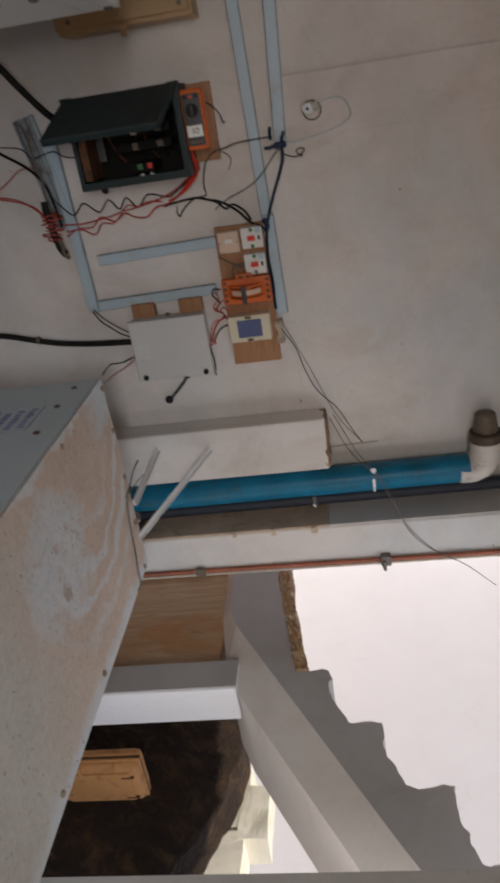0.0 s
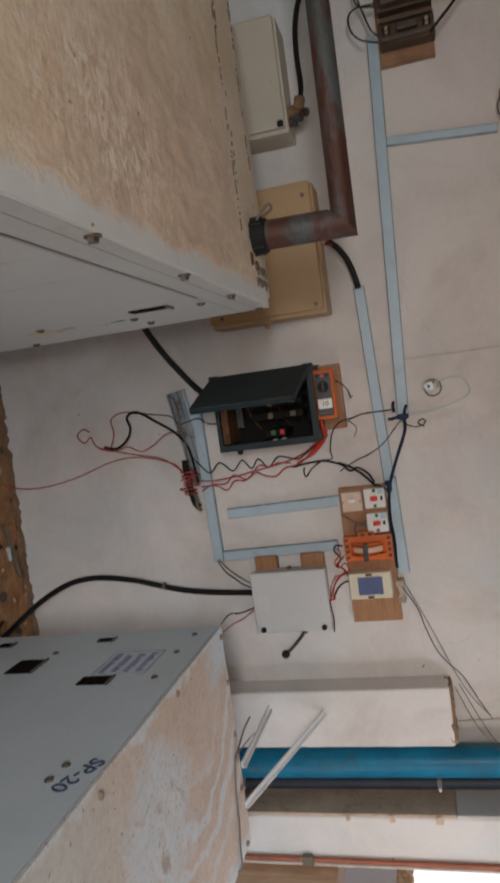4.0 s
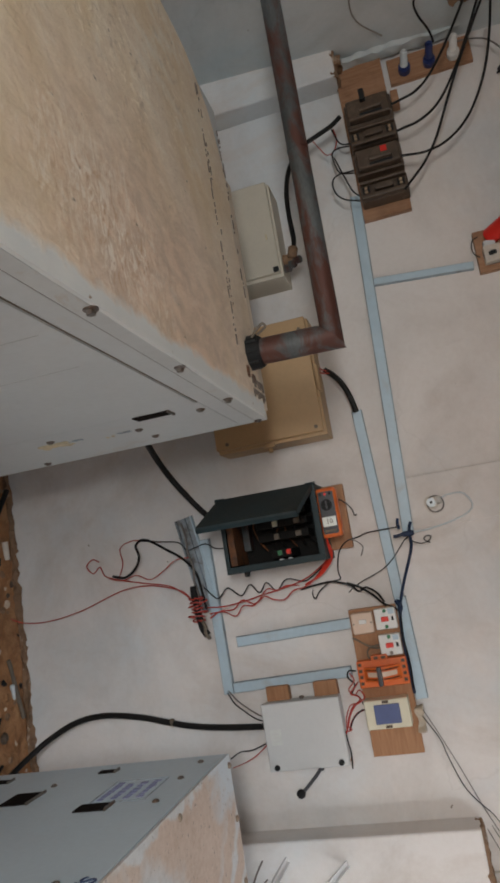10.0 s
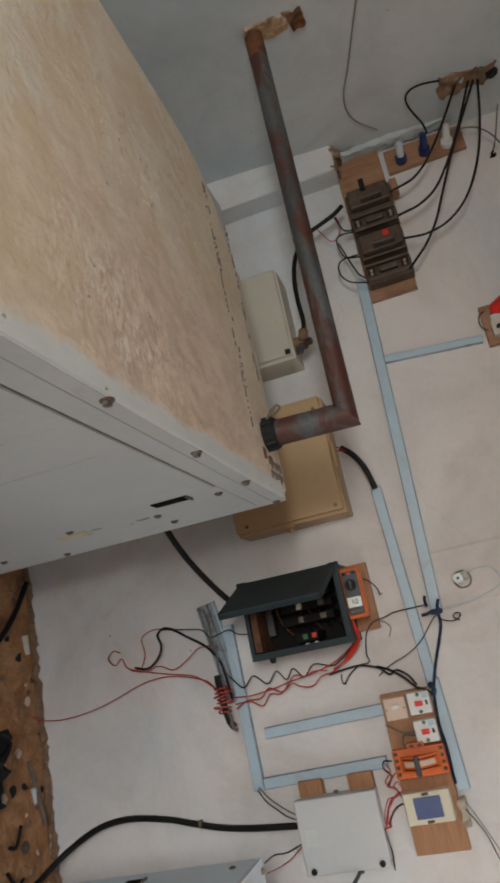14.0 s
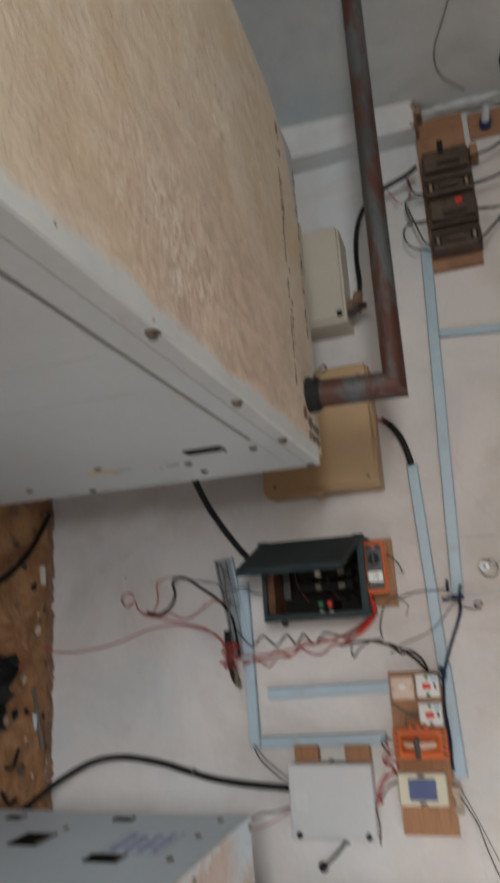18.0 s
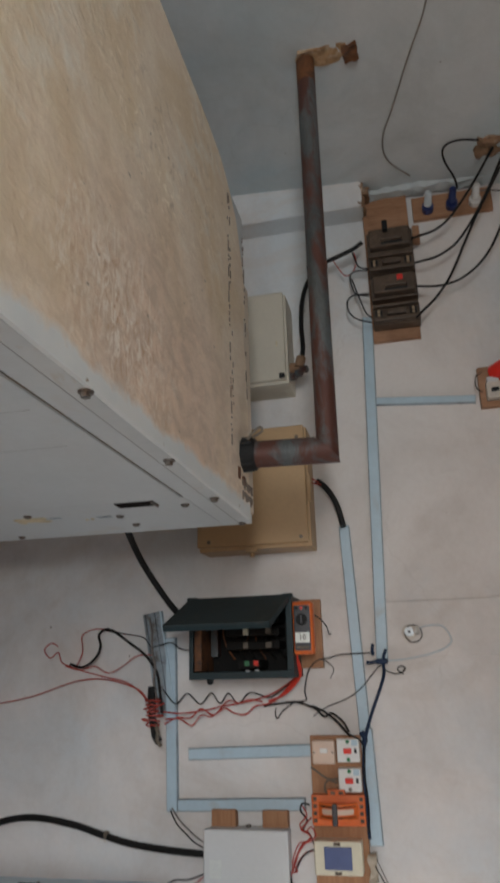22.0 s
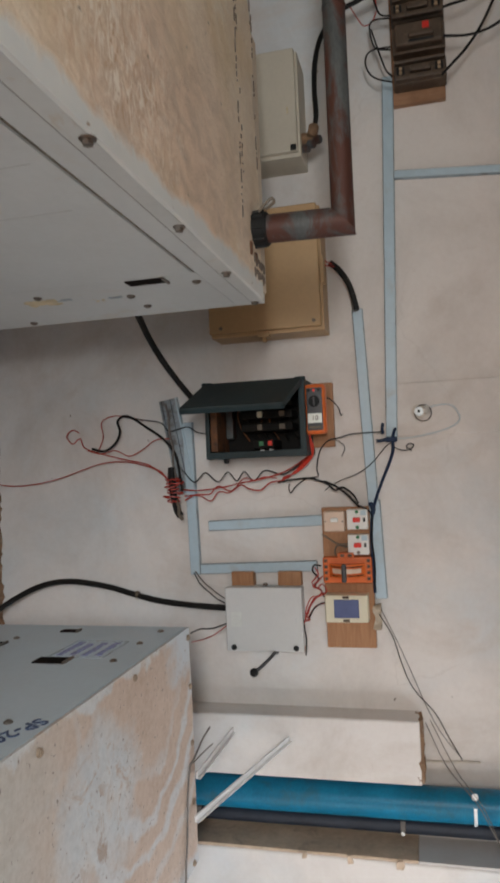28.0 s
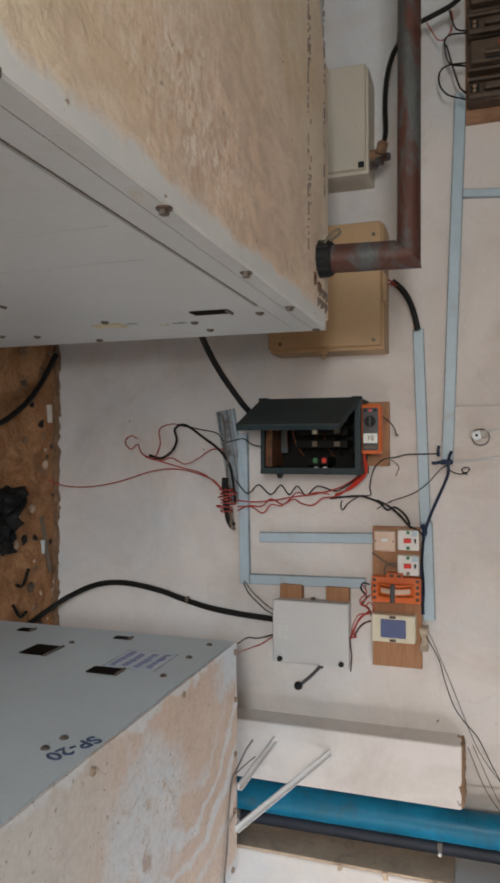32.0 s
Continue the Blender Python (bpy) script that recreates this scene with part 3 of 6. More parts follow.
def tube(bm, pts, r, n=7, per=6, wob=0.0):
    """A round cable along a smooth line through pts."""
    path = spline(pts, per) if per > 1 else [Vector(q) for q in pts]
    up = Vector((0.31, 0.2, 0.93))
    rings = []
    for i, q in enumerate(path):
        t = (path[min(i + 1, len(path) - 1)] - path[max(i - 1, 0)]).normalized()
        u = t.cross(up)
        if u.length < 1e-4:
            u = t.orthogonal()
        u.normalize()
        up = u.cross(t)
        rr = r * (1 + wob * noise.noise(q * 30))
        rings.append([bm.verts.new(q + rr * (math.cos(a) * u + math.sin(a) * up)) for a in (2 * math.pi * k / n for k in range(n))])
    for a, b in zip(rings, rings[1:]):
        for k in range(n):
            bm.faces.new((a[k], a[(k + 1) % n], b[(k + 1) % n], b[k]))
    bm.faces.new(rings[0][::-1])
    bm.faces.new(rings[-1])
    return bm


def prism(bm, poly, x0, x1):
    """An outline in (y, z), drawn out from x0 to x1."""
    a = [bm.verts.new((x0, y, z)) for y, z in poly]
    b = [bm.verts.new((x1, y, z)) for y, z in poly]
    n = len(poly)
    bm.faces.new(a), bm.faces.new(b[::-1])
    for i in range(n):
        bm.faces.new((a[i], b[i], b[(i + 1) % n], a[(i + 1) % n]))
    bmesh.ops.recalc_face_normals(bm, faces=bm.faces)
    return bm


def rough_slab(x0, x1, y0, y1, z0, z1, nx, ny, nz, amp, scale=9.0, seed=0.0):
    """A block with broken, uneven faces."""
    bm = block(x0, x1, y0, y1, z0, z1)
    longest = max(nx, ny, nz)
    bmesh.ops.subdivide_edges(bm, edges=bm.edges[:], cuts=longest, use_grid_fill=True)
    for v in bm.verts:
        q = v.co * scale + Vector((seed, 0, 0))
        v.co += amp * Vector((noise.noise(q), noise.noise(q + Vector((7, 3, 1))), noise.noise(q + Vector((2, 9, 5)))))
    return bm


def mesh_ob(name, bm, mat, smooth=False):
    me = bpy.data.meshes.new(name)
    bmesh.ops.recalc_face_normals(bm, faces=bm.faces)
    bm.to_mesh(me)
    bm.free()
    if smooth:
        me.polygons.foreach_set("use_smooth", [True] * len(me.polygons))
        me.set_sharp_from_angle(angle=radians(40))
    me.materials.append(M[mat])
    ob = new(name, me)
    if smooth:
        ob.modifiers.new("flat_faces_first", "WEIGHTED_NORMAL").keep_sharp = True
    return ob


def setting(name, bm, mat, label="", smooth=False):
    return tagged(mesh_ob(name, bm, mat, smooth), label, "", "", "structure")


def thing(name, at, label, category, group=""):
    e = new(name)
    e.location = at
    e.empty_display_size = 0.1
    return tagged(e, label, category, group)


def part(name, bm, mat, parent, label="", smooth=True):
    ob = mesh_ob(name, bm, mat, smooth)
    ob.parent = parent
    base = parent
    off = Vector((0, 0, 0))
    while base is not None:
        if base.type == "EMPTY":
            off = Vector(base.location)
        base = base.parent
    if parent.type == "EMPTY":
        ob.matrix_parent_inverse = Matrix.Translation(-off)
    return tagged(ob, label)


def solo(name, bm, mat, label, category, group="", smooth=True):
    return tagged(mesh_ob(name, bm, mat, smooth), label, category, group)


def bolt_bm(at, axis, r=0.011, h=0.008):
    """A hexagon bolt head on a washer."""
    bm = bm_new()
    d = Vector({"x": (1, 0, 0), "-x": (-1, 0, 0), "z": (0, 0, 1), "-y": (0, -1, 0)}[axis])
    a = Vector(at)
    cyl(bm, a - d * 0.003, a + d * 0.0025, r * 1.35, 14)
    cyl(bm, a + d * 0.002, a + d * h, r * 0.9, 6)
    return bm


# ---- setting ----
W = 2.56
H = 2.5


def ground_bm():
    bm = bm_new()
    bmesh.ops.create_grid(bm, x_segments=150, y_segments=150, size=1.0)
    for v in bm.verts:
        x, y = v.co.x, v.co.y
        # dense near the room, wide at the rim
        v.co.x = 0.5 + 2.8 * x + 57 * x ** 7
        v.co.y = 1.0 + 2.8 * y + 57 * y ** 7
        near = max(0.0, 1 - abs(v.co.y - 2.5) / 0.25)
        v.co.z = 0.012 * noise.noise(v.co * 3.1) + 0.010 * noise.noise(v.co * 11) + 0.006 * noise.noise(v.co * 31) + 0.02 * near - 0.012
    return bm


setting("ground", ground_bm(), "earth", "bare dry brown earth floor with crumbs and ruts", True)
setting("wall_back", block(-1.95, 1.5, W, W + 0.22, -0.1, H), "plaster", "whitewashed plaster wall with stains and hairline cracks")
side = block(-1.95, -1.73, -2.2, W, -0.1, H)
for v in side.verts:
    if v.co.x > -1.8:
        v.co.x = -1.73 + 0.068 * (v.co.z - 1.05)
setting("wall_left", side, "plaster_side", "bluish grey plastered side wall, leaning in a little")
setting("wall_right", block(1.5, 1.72, -2.2, 1.145, -0.1, H), "cement", "grey cement wall beside the opening")
# unseen front wall and door head, added to shape the incoming light
setting("wall_front", block(-1.95, -1.1, -2.4, -2.2, -0.1, H), "plaster_side", "unseen plastered wall assumed behind")
setting("wall_front_head", block(-1.1, 1.72, -2.4, -2.2, 2.08, H), "plaster_side", "unseen wall added over the doorway behind, shading the upper wall")
setting("ceiling", block(-1.95, 1.72, -2.4, W + 0.22, H, H + 0.16), "ceiling", "low unseen concrete ceiling slab, darkened to cut bounced light")
setting("pier", block(1.42, 1.6, 2.40, W + 0.22, -0.1, H, bev=0.008), "plaster", "whitewashed pier at the side opening")
setting("lintel_beam", block(0.1, 1.5, 2.43, W + 0.004, 2.24, H + 0.002, bev=0.006), "plaster", "plastered beam along the head of the wall")
# plaster strip a little proud of the wall
setting("wall_band", block(-0.10, 0.08, W - 0.006, W + 0.01, 1.545, H, bev=0.003), "plaster", "plaster band on the back wall")

# mortar fillet where wall meets earth
setting("baseboard", rough_slab(-1.59, 1.0, W - 0.030, W + 0.02, -0.05, 0.018, 110, 2, 2, 0.020, 43), "mortar_edge", "crumbling mortar edge along the foot of the wall")


def pilaster(name, x0, x1, y0, top, label):
    bm = block(x0, x1, y0, W + 0.004, -0.05, top, bev=0.006)
    ob = setting(name, bm, "plaster", label)
    cap = rough_slab(x0 + 0.002, x1 - 0.004, y0 + 0.004, W, top - 0.012, top + 0.007, 14, 4, 2, 0.010, 40, x0)
    part("broken_top", cap, "mortar_edge", ob, "broken brick edge", False)
    return ob


pilaster("pilaster_right", 1.0, 1.205, 2.456, 1.578, "whitewashed plaster pilaster with a broken brick top")
pilaster("pilaster_left", -1.732, -1.585, 2.456, 1.60, "whitewashed corner pilaster with a broken brown top")

# ---- yard beyond the opening ----
setting("wall_yard", block(4.2, 4.4, 1.5, 6.0, -0.1, 4.2), "white_outside", "bright whitewashed yard wall")
setting("wall_yard_end", block(1.4, 4.2, 5.9, 6.1, -0.1, 4.2), "white_outside", "bright whitewashed wall at the end of the yard")
# unseen pale slabs added to bounce light up under the stairs
setting("pavement", block(1.76, 8.0, -6.0, 1.25, -0.08, 0.028), "paving", "unseen pale cement paving added to bounce light in the yard")
setting("pavement_far", block(2.9, 8.0, 1.25, 5.9, -0.08, 0.027), "paving", "unseen pale cement paving added below the yard wall for bounce")


# hidden strip added for more bounce onto the underside
setting("pavement_strip", block(1.76, 2.06, 1.25, 2.09, -0.08, 0.026), "paving", "unseen pale cement apron added outside the opening for bounce")


def stair():
    t = thing("staircase", (2.15, 2.3, 0), "grey cement staircase with worn uneven steps and a broken landing edge", "staircase")
    noses = [(2.169, 1.505), (1.919, 1.671), (1.669, 1.868), (1.42, 2.05), (1.17, 2.24), (0.92, 2.43), (0.67, 2.62)]
    inner = [(2.159, 1.421), (1.903, 1.561), (1.651, 1.725), (1.40, 1.90), (1.15, 2.09), (0.90, 2.28), (0.65, 2.47)]
    outline = [(3.05, 1.30), (2.85, 1.30)]
    for k, ((yi, zi), (yn, zn)) in enumerate(zip(inner, noses)):
        d = 0.006 * math.sin(k * 2.3)
        outline += [(yi + 0.035, zi - 0.006), (yi + 0.012, zi), (yi + 0.004, zi + 0.012), (yi + 0.008 + d, (zi + zn) / 2), (yi + 0.012, zn - 0.030),
                    (yi + 0.004, zn - 0.010), (yn - 0.014, zn + 0.003), (yn - 0.05, zn + 0.004 + d), (yn - 0.09, zn - 0.004), (yn - 0.15, zn + 0.006 + d)]
    outline += [(0.4, 2.64), (0.4, 2.35), (1.468, 1.690), (2.45, 1.12), (2.56, 1.085), (3.05, 1.08)]
    # worn, nibbled edge along the steps
    rough, rn = [], random.Random(4)
    for (ya, za), (yb, zb) in zip(outline, outline[1:] + outline[:1]):
        n = max(1, int(math.hypot(yb - ya, zb - za) / 0.016)) if za > 1.35 and zb > 1.35 and ya > 0.75 else 1
        for k in range(n):
            u, e = k / n, 0.0035 if n > 1 else 0.0
            rough.append((ya + (yb - ya) * u + rn.gauss(0, e), za + (zb - za) * u + rn.gauss(0, e)))
    bm = prism(bm_new(), rough, 1.9, 2.37)
    bmesh.ops.triangulate(bm, faces=[f for f in bm.faces if len(f.verts) > 4])
    part("flight", bm, "shaded_cement", t, "", False)
    # splayed lower face of the flight, bounce light put into its colour
    bm = bm_new()
    prism(bm, [(0.4, 2.351), (1.468, 1.691), (2.45, 1.121), (2.56, 1.086), (3.05, 1.081), (3.05, 1.03), (2.55, 1.045), (2.25, 1.095), (2.105, 1.160), (1.53, 1.508), (0.4, 2.19)], 1.93, 2.37)
    bmesh.ops.triangulate(bm, faces=[f for f in bm.faces if len(f.verts) > 4])
    for v in bm.verts:
        if v.co.x < 1.94 and abs(v.co.x - 1.93) < 0.001:
            top = any(abs(v.co.y - y) < 0.002 and abs(v.co.z - z) < 0.003 for y, z in ((0.4, 2.351), (1.468, 1.691), (2.45, 1.121), (2.56, 1.086), (3.05, 1.081)))
            v.co.x = 1.9005 if top else 1.955
    part("soffit", bm, "soffit", t, "plastered underside, bounce light put into its paler colour", False)
    crumb = rough_slab(1.893, 2.2, 2.17, 3.04, 1.280, 1.324, 48, 4, 1, 0.016, 55, 3)
    for v in crumb.verts:
        v.co.z += (2.85 - v.co.y) * 0.14 if v.co.y < 2.85 else 0
    part("broken_edge", crumb, "broken", t, "broken brick and mortar edge", False)
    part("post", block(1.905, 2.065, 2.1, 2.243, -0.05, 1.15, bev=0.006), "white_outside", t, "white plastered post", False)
    # thin grey slab paints the shade on this side of the post
    part("post_side", block(1.8995, 1.9065, 2.108, 2.243, -0.05, 1.15), "shaded_cement", t, "side of the post, its shade put into the grey", False)
    return t


stair()

pw = thing("plywood_sheet", (1.97, 2.6, 0), "weathered brown plywood sheet standing under the stair landing", "plywood sheet")
part("sheet", block(1.96, 1.978, 2.25, 3.0, -0.02, 1.06, bev=0.002), "panel_wood", pw, "", False)


def bank_bm():
    """A bank of earth under the stairs; its material carries the shade."""
    bm = bm_new()
    bmesh.ops.create_grid(bm, x_segments=24, y_segments=40, size=0.5)
    for v in bm.verts:
        u, w = v.co.x + 0.5, v.co.y + 0.5
        y = 1.3 + 1.9 * w
        top = 1.05 - 0.50 * max(0, 2.50 - y) ** 1.5 - 0.15 * max(0, y - 2.42)
        x = 2.1 + 0.75 * u
        z = -0.05 + (top + 0.05) * min(1, u / 0.7) ** 0.8
        v.co = Vector((x, y, max(-0.05, z)))
        v.co += 0.02 * Vector((noise.noise(v.co * 9), noise.noise(v.co * 8 + Vector((3, 1, 0))), noise.noise(v.co * 12)))
    return bm


tagged(mesh_ob("earth_bank", bank_bm(), "bank", True), "earth bank beneath the stairs, shade put into its dark colour", "earth", "", "stuff")

# stone blocks in the light beyond the bank
for i, (y0, y1, z0, z1) in enumerate(((2.26, 2.62, 0.95, 1.03), (2.2, 2.47, 1.04, 1.13), (2.0, 2.24, 0.9, 1.02))):
    solo("stone_block", rough_slab(2.92, 3.1, y0, y1, 0.0 if i != 1 else z0 - 0.05, z1, 4, 4, 3, 0.008, 11, i), "stone_pale",
         "pale whitewashed stone block against the yard wall", "stone", "stone blocks at the yard wall", False)


def suitcase():
    t = thing("suitcase", (2.26, 2.03, 0.0), "worn tan suitcase with rounded corners standing on the earth bank", "suitcase")
    part("shell", block(2.165, 2.36, 1.985, 2.085, 0.05, 0.735, bev=0.024, seg=4), "suitcase", t)
    part("front_panel", block(2.195, 2.345, 1.978, 1.99, 0.09, 0.70, bev=0.005, seg=2), "suitcase", t)
    for y in (2.012, 2.038):
        part("rim", block(2.158, 2.366, y, y + 0.011, 0.045, 0.741, bev=0.005), "suitcase", t)
    part("rim_gap", block(2.161, 2.363, 2.0245, 2.0365, 0.048, 0.738), "suit_stitch", t, "", False)
    for x in (2.215, 2.325):
        part("corner_rib", block(x, x + 0.005, 1.974, 1.99, 0.665, 0.715, bev=0.002), "suit_stitch", t)
    for z in (0.25, 0.5):
        part("strap", block(2.155, 2.20, 1.974, 1.99, z, z + 0.012, bev=0.003), "suitcase", t)


suitcase()

# ---- generator enclosures ----
def slot(parent, x, y0, y1, z0, z1, face):
    """A stamped side-panel slot: dark block for its shaded inside, with a pressed rim."""
    d = 0.003 * face
    a, b = sorted((x - 0.002 * face, x + d))
    p = part("slot", block(a, b, y0, y1, z0, z1, bev=0.0012), "black_hole", parent, "", False)
    a, b = sorted((x - 0.002 * face, x + 2 * d))
    part("slot_rim", block(a, b, y0 - 0.004, y1 + 0.004, z1, z1 + 0.005, bev=0.0015), "bolt", p)
    return p


def enclosure_top(x0, x1, y0, y1, z, far_round, near_round=0.03):
    """A sheet-steel lid with softened, slightly dented edges and rounded plan corners."""
    bm = bm_new()
    bmesh.ops.create_grid(bm, x_segments=40, y_segments=70, size=0.5)
    for v in bm.verts:
        u, w = v.co.x + 0.5, v.co.y + 0.5
        v.co = Vector((x0 + (x1 - x0) * u, y0 + (y1 - y0) * w, z + 0.0035 * noise.noise(Vector((u * 5, w * 9, x0)))))
    for v in bm.verts:
        for cx, cy, r in ((x0, y1, far_round),):
            ix, iy = cx + (r if cx == x0 else -r), cy - r
            px, py = (v.co.x - ix) * (-1 if cx == x0 else 1), v.co.y - iy
            if px > 0 and py > 0:
                k = max(px, py) / max(1e-6, math.hypot(px, py))
                v.co.x = ix + (v.co.x - ix) * k
                v.co.y = iy + py * k
    g = bmesh.ops.extrude_face_region(bm, geom=bm.faces[:])
    for v in g["geom"]:
        if isinstance(v, bmesh.types.BMVert):
            v.co.z -= 0.007
    bmesh.ops.recalc_face_normals(bm, faces=bm.faces)
    return bm


def generator_one():
    X0, X1, Y0, Y1, Z0, Z1 = -1.2, -0.265, -0.35, 1.886, 0.12, 1.262
    t = thing("generator", (-0.73, 0.77, 0.0), "cream steel generator enclosure with a dusty tan lid", "generator", "generators")
    body = part("body", block(X0 + 0.01, X1 - 0.001, Y0, Y1 - 0.002, Z0, Z1 - 0.008, bev=0.004), "canopy_white", t)
    part("skid", block(X0 + 0.06, X1 - 0.05, Y0 + 0.03, Y1 - 0.04, -0.01, Z0 + 0.01, bev=0.006), "fuse_green", t)
    part("lid", enclosure_top(X0, X1 + 0.0015, Y0, Y1 - 0.05, Z1 + 0.003, 0.30), "dust_tan", t, "lid under settled tan dust")
    part("lid_rail", block(X1 - 0.05, X1 + 0.002, Y0, Y1, 1.1845, 1.2275, bev=0.0015, seg=2), "canopy_white", t)
    part("lid_fold", block(X1 - 0.05, X1 + 0.0022, Y0, Y1, 1.2285, Z1 - 0.0035, bev=0.0015, seg=2), "lid_fold", t, "folded edge of the lid")
    part("fold_seam", block(X1 - 0.04, X1 + 0.0012, Y0, Y1 - 0.02, 1.2268, 1.2292), "tape", t, "", False)
    part("end_rail", block(X0 + 0.25, X1 - 0.02, Y1 - 0.07, Y1 + 0.003, Z1 - 0.06, Z1 + 0.002, bev=0.005), "dusty_rail", t)
    # side door with the seam along its head
    door = part("side_door", block(X1 - 0.004, X1 + 0.003, Y0 + 0.05, 1.535, Z0 + 0.05, 1.178, bev=0.0015), "canopy_white", t, "flush side door panel")
    part("door_seam", block(X1 - 0.002, X1 + 0.0012, Y0 + 0.05, 1.54, 1.1805, 1.1832), "tape", door, "", False)
    part("end_panel", block(X1 - 0.004, X1 + 0.0025, 1.537, Y1 - 0.004, Z0 + 0.02, 1.1845, bev=0.0005), "canopy_white", t)
    for y, z in ((0.95, 1.0), (1.12, 0.97)):
        part("panel_crease", block(X1 + 0.002, X1 + 0.0036, y, y + 0.0018, 0.45, z + 0.15, bev=0.0006), "crease", t)
    slot(t, X1 + 0.0025, 1.545, 1.583, 1.018, 1.105, 1)
    for y in (1.20, 1.25, 1.30, 1.35):
        slot(t, X1 + 0.0025, y, y + 0.02, 0.585, 0.66, 1)
    for y, z in ((1.67, 0.98), (1.779, 0.978), (1.6, 0.774), (1.736, 0.487), (1.605, 1.166), (1.861, 1.238), (1.70, 0.40), (1.84, 0.62)):
        part("bolt", bolt_bm((X1 + 0.003, y, z), "x", 0.0075, 0.0055), "bolt", t)
    for y, z in ((0.22, 1.256), (0.57, 1.256), (0.912, 1.254), (1.256, 1.250), (1.567, 1.246)):
        part("bolt", bolt_bm((X1 + 0.002, y, z), "x", 0.0082, 0.009), "bolt", t)
    # punched marks in rows along the far edge
    mk = random.Random(11)
    for row, at, lo, hi in ((0, 1.652, -1.12, -0.43), (1, 1.668, -1.12, -0.80), (1, 1.672, -0.72, -0.52), (0, 1.826, -1.06, -0.60), (1, 1.815, -1.08, -0.95)):
        x = lo
        while x < hi:
            n = mk.choice((0.006, 0.010, 0.014, 0.030)) * mk.uniform(0.8, 1.2)
            d = mk.gauss(0, 0.0028)
            part("edge_mark", block(x, x + n, at + d - 0.0007, at + d + 0.0007, Z1 + 0.004, Z1 + 0.0070), "edge_ink", t, "", False)
            x += n + mk.choice((0.005, 0.008, 0.014, 0.045)) * (1 + 0.6 * row)
    # faint stencil bars by the exhaust
    for k in range(7):
        for x in (-0.352, -0.322):
            y = 1.752 + 0.017 * k
            part("stencil_bar", block(x, x + 0.018 + 0.006 * math.sin(k * 2.3 + x * 90), y, y + 0.0075 + 0.003 * math.sin(k * 1.9), Z1 + 0.0015, Z1 + 0.0062), "edge_ink", t, "", False)
    for x, y, a, b in ((-0.375, 1.715, 0.03, 0.018), (-0.36, 1.755, 0.02, 0.03)):
        part("rust_patch", rough_slab(x, x + a, y, y + b, Z1 + 0.002, Z1 + 0.0062, 4, 4, 1, 0.0025, 90, y), "rust_warm", t, "", False)
    for y, z, w, d, mat in ((1.625, 0.718, 0.085, 0.05, "scar"), (1.635, 0.803, 0.035, 0.018, "trunk_edge"), (1.665, 0.885, 0.022, 0.022, "scar"), (1.66, 0.925, 0.035, 0.016, "trunk_edge")):
        part("scrape", rough_slab(X1 + 0.001, X1 + 0.0036, y, y + d, z, z + w, 3, 10, 14, 0.004, 60, z), mat, t, "", False)
    return t


def letters(text, size):
    c = bpy.data.curves.new("text", "FONT")
    c.body, c.size, c.extrude = text, size, 0.001
    c.align_x, c.align_y = "CENTER", "CENTER"
    ob = bpy.data.objects.new("text", c)
    dg = bpy.context.evaluated_depsgraph_get()
    scene.collection.objects.link(ob)
    dg.update()
    me = bpy.data.meshes.new_from_object(ob.evaluated_get(dg))
    bpy.data.objects.remove(ob)
    return me


def lettering(name, text, size, m, mat, parent):
    me = letters(text, size)
    me.transform(m)
    me.materials.clear()
    me.materials.append(M[mat])
    ob = new(name, me)
    ob.parent = parent
    if parent.type == "EMPTY":
        ob.matrix_parent_inverse = Matrix.Translation(-Vector(parent.location))
    return ob


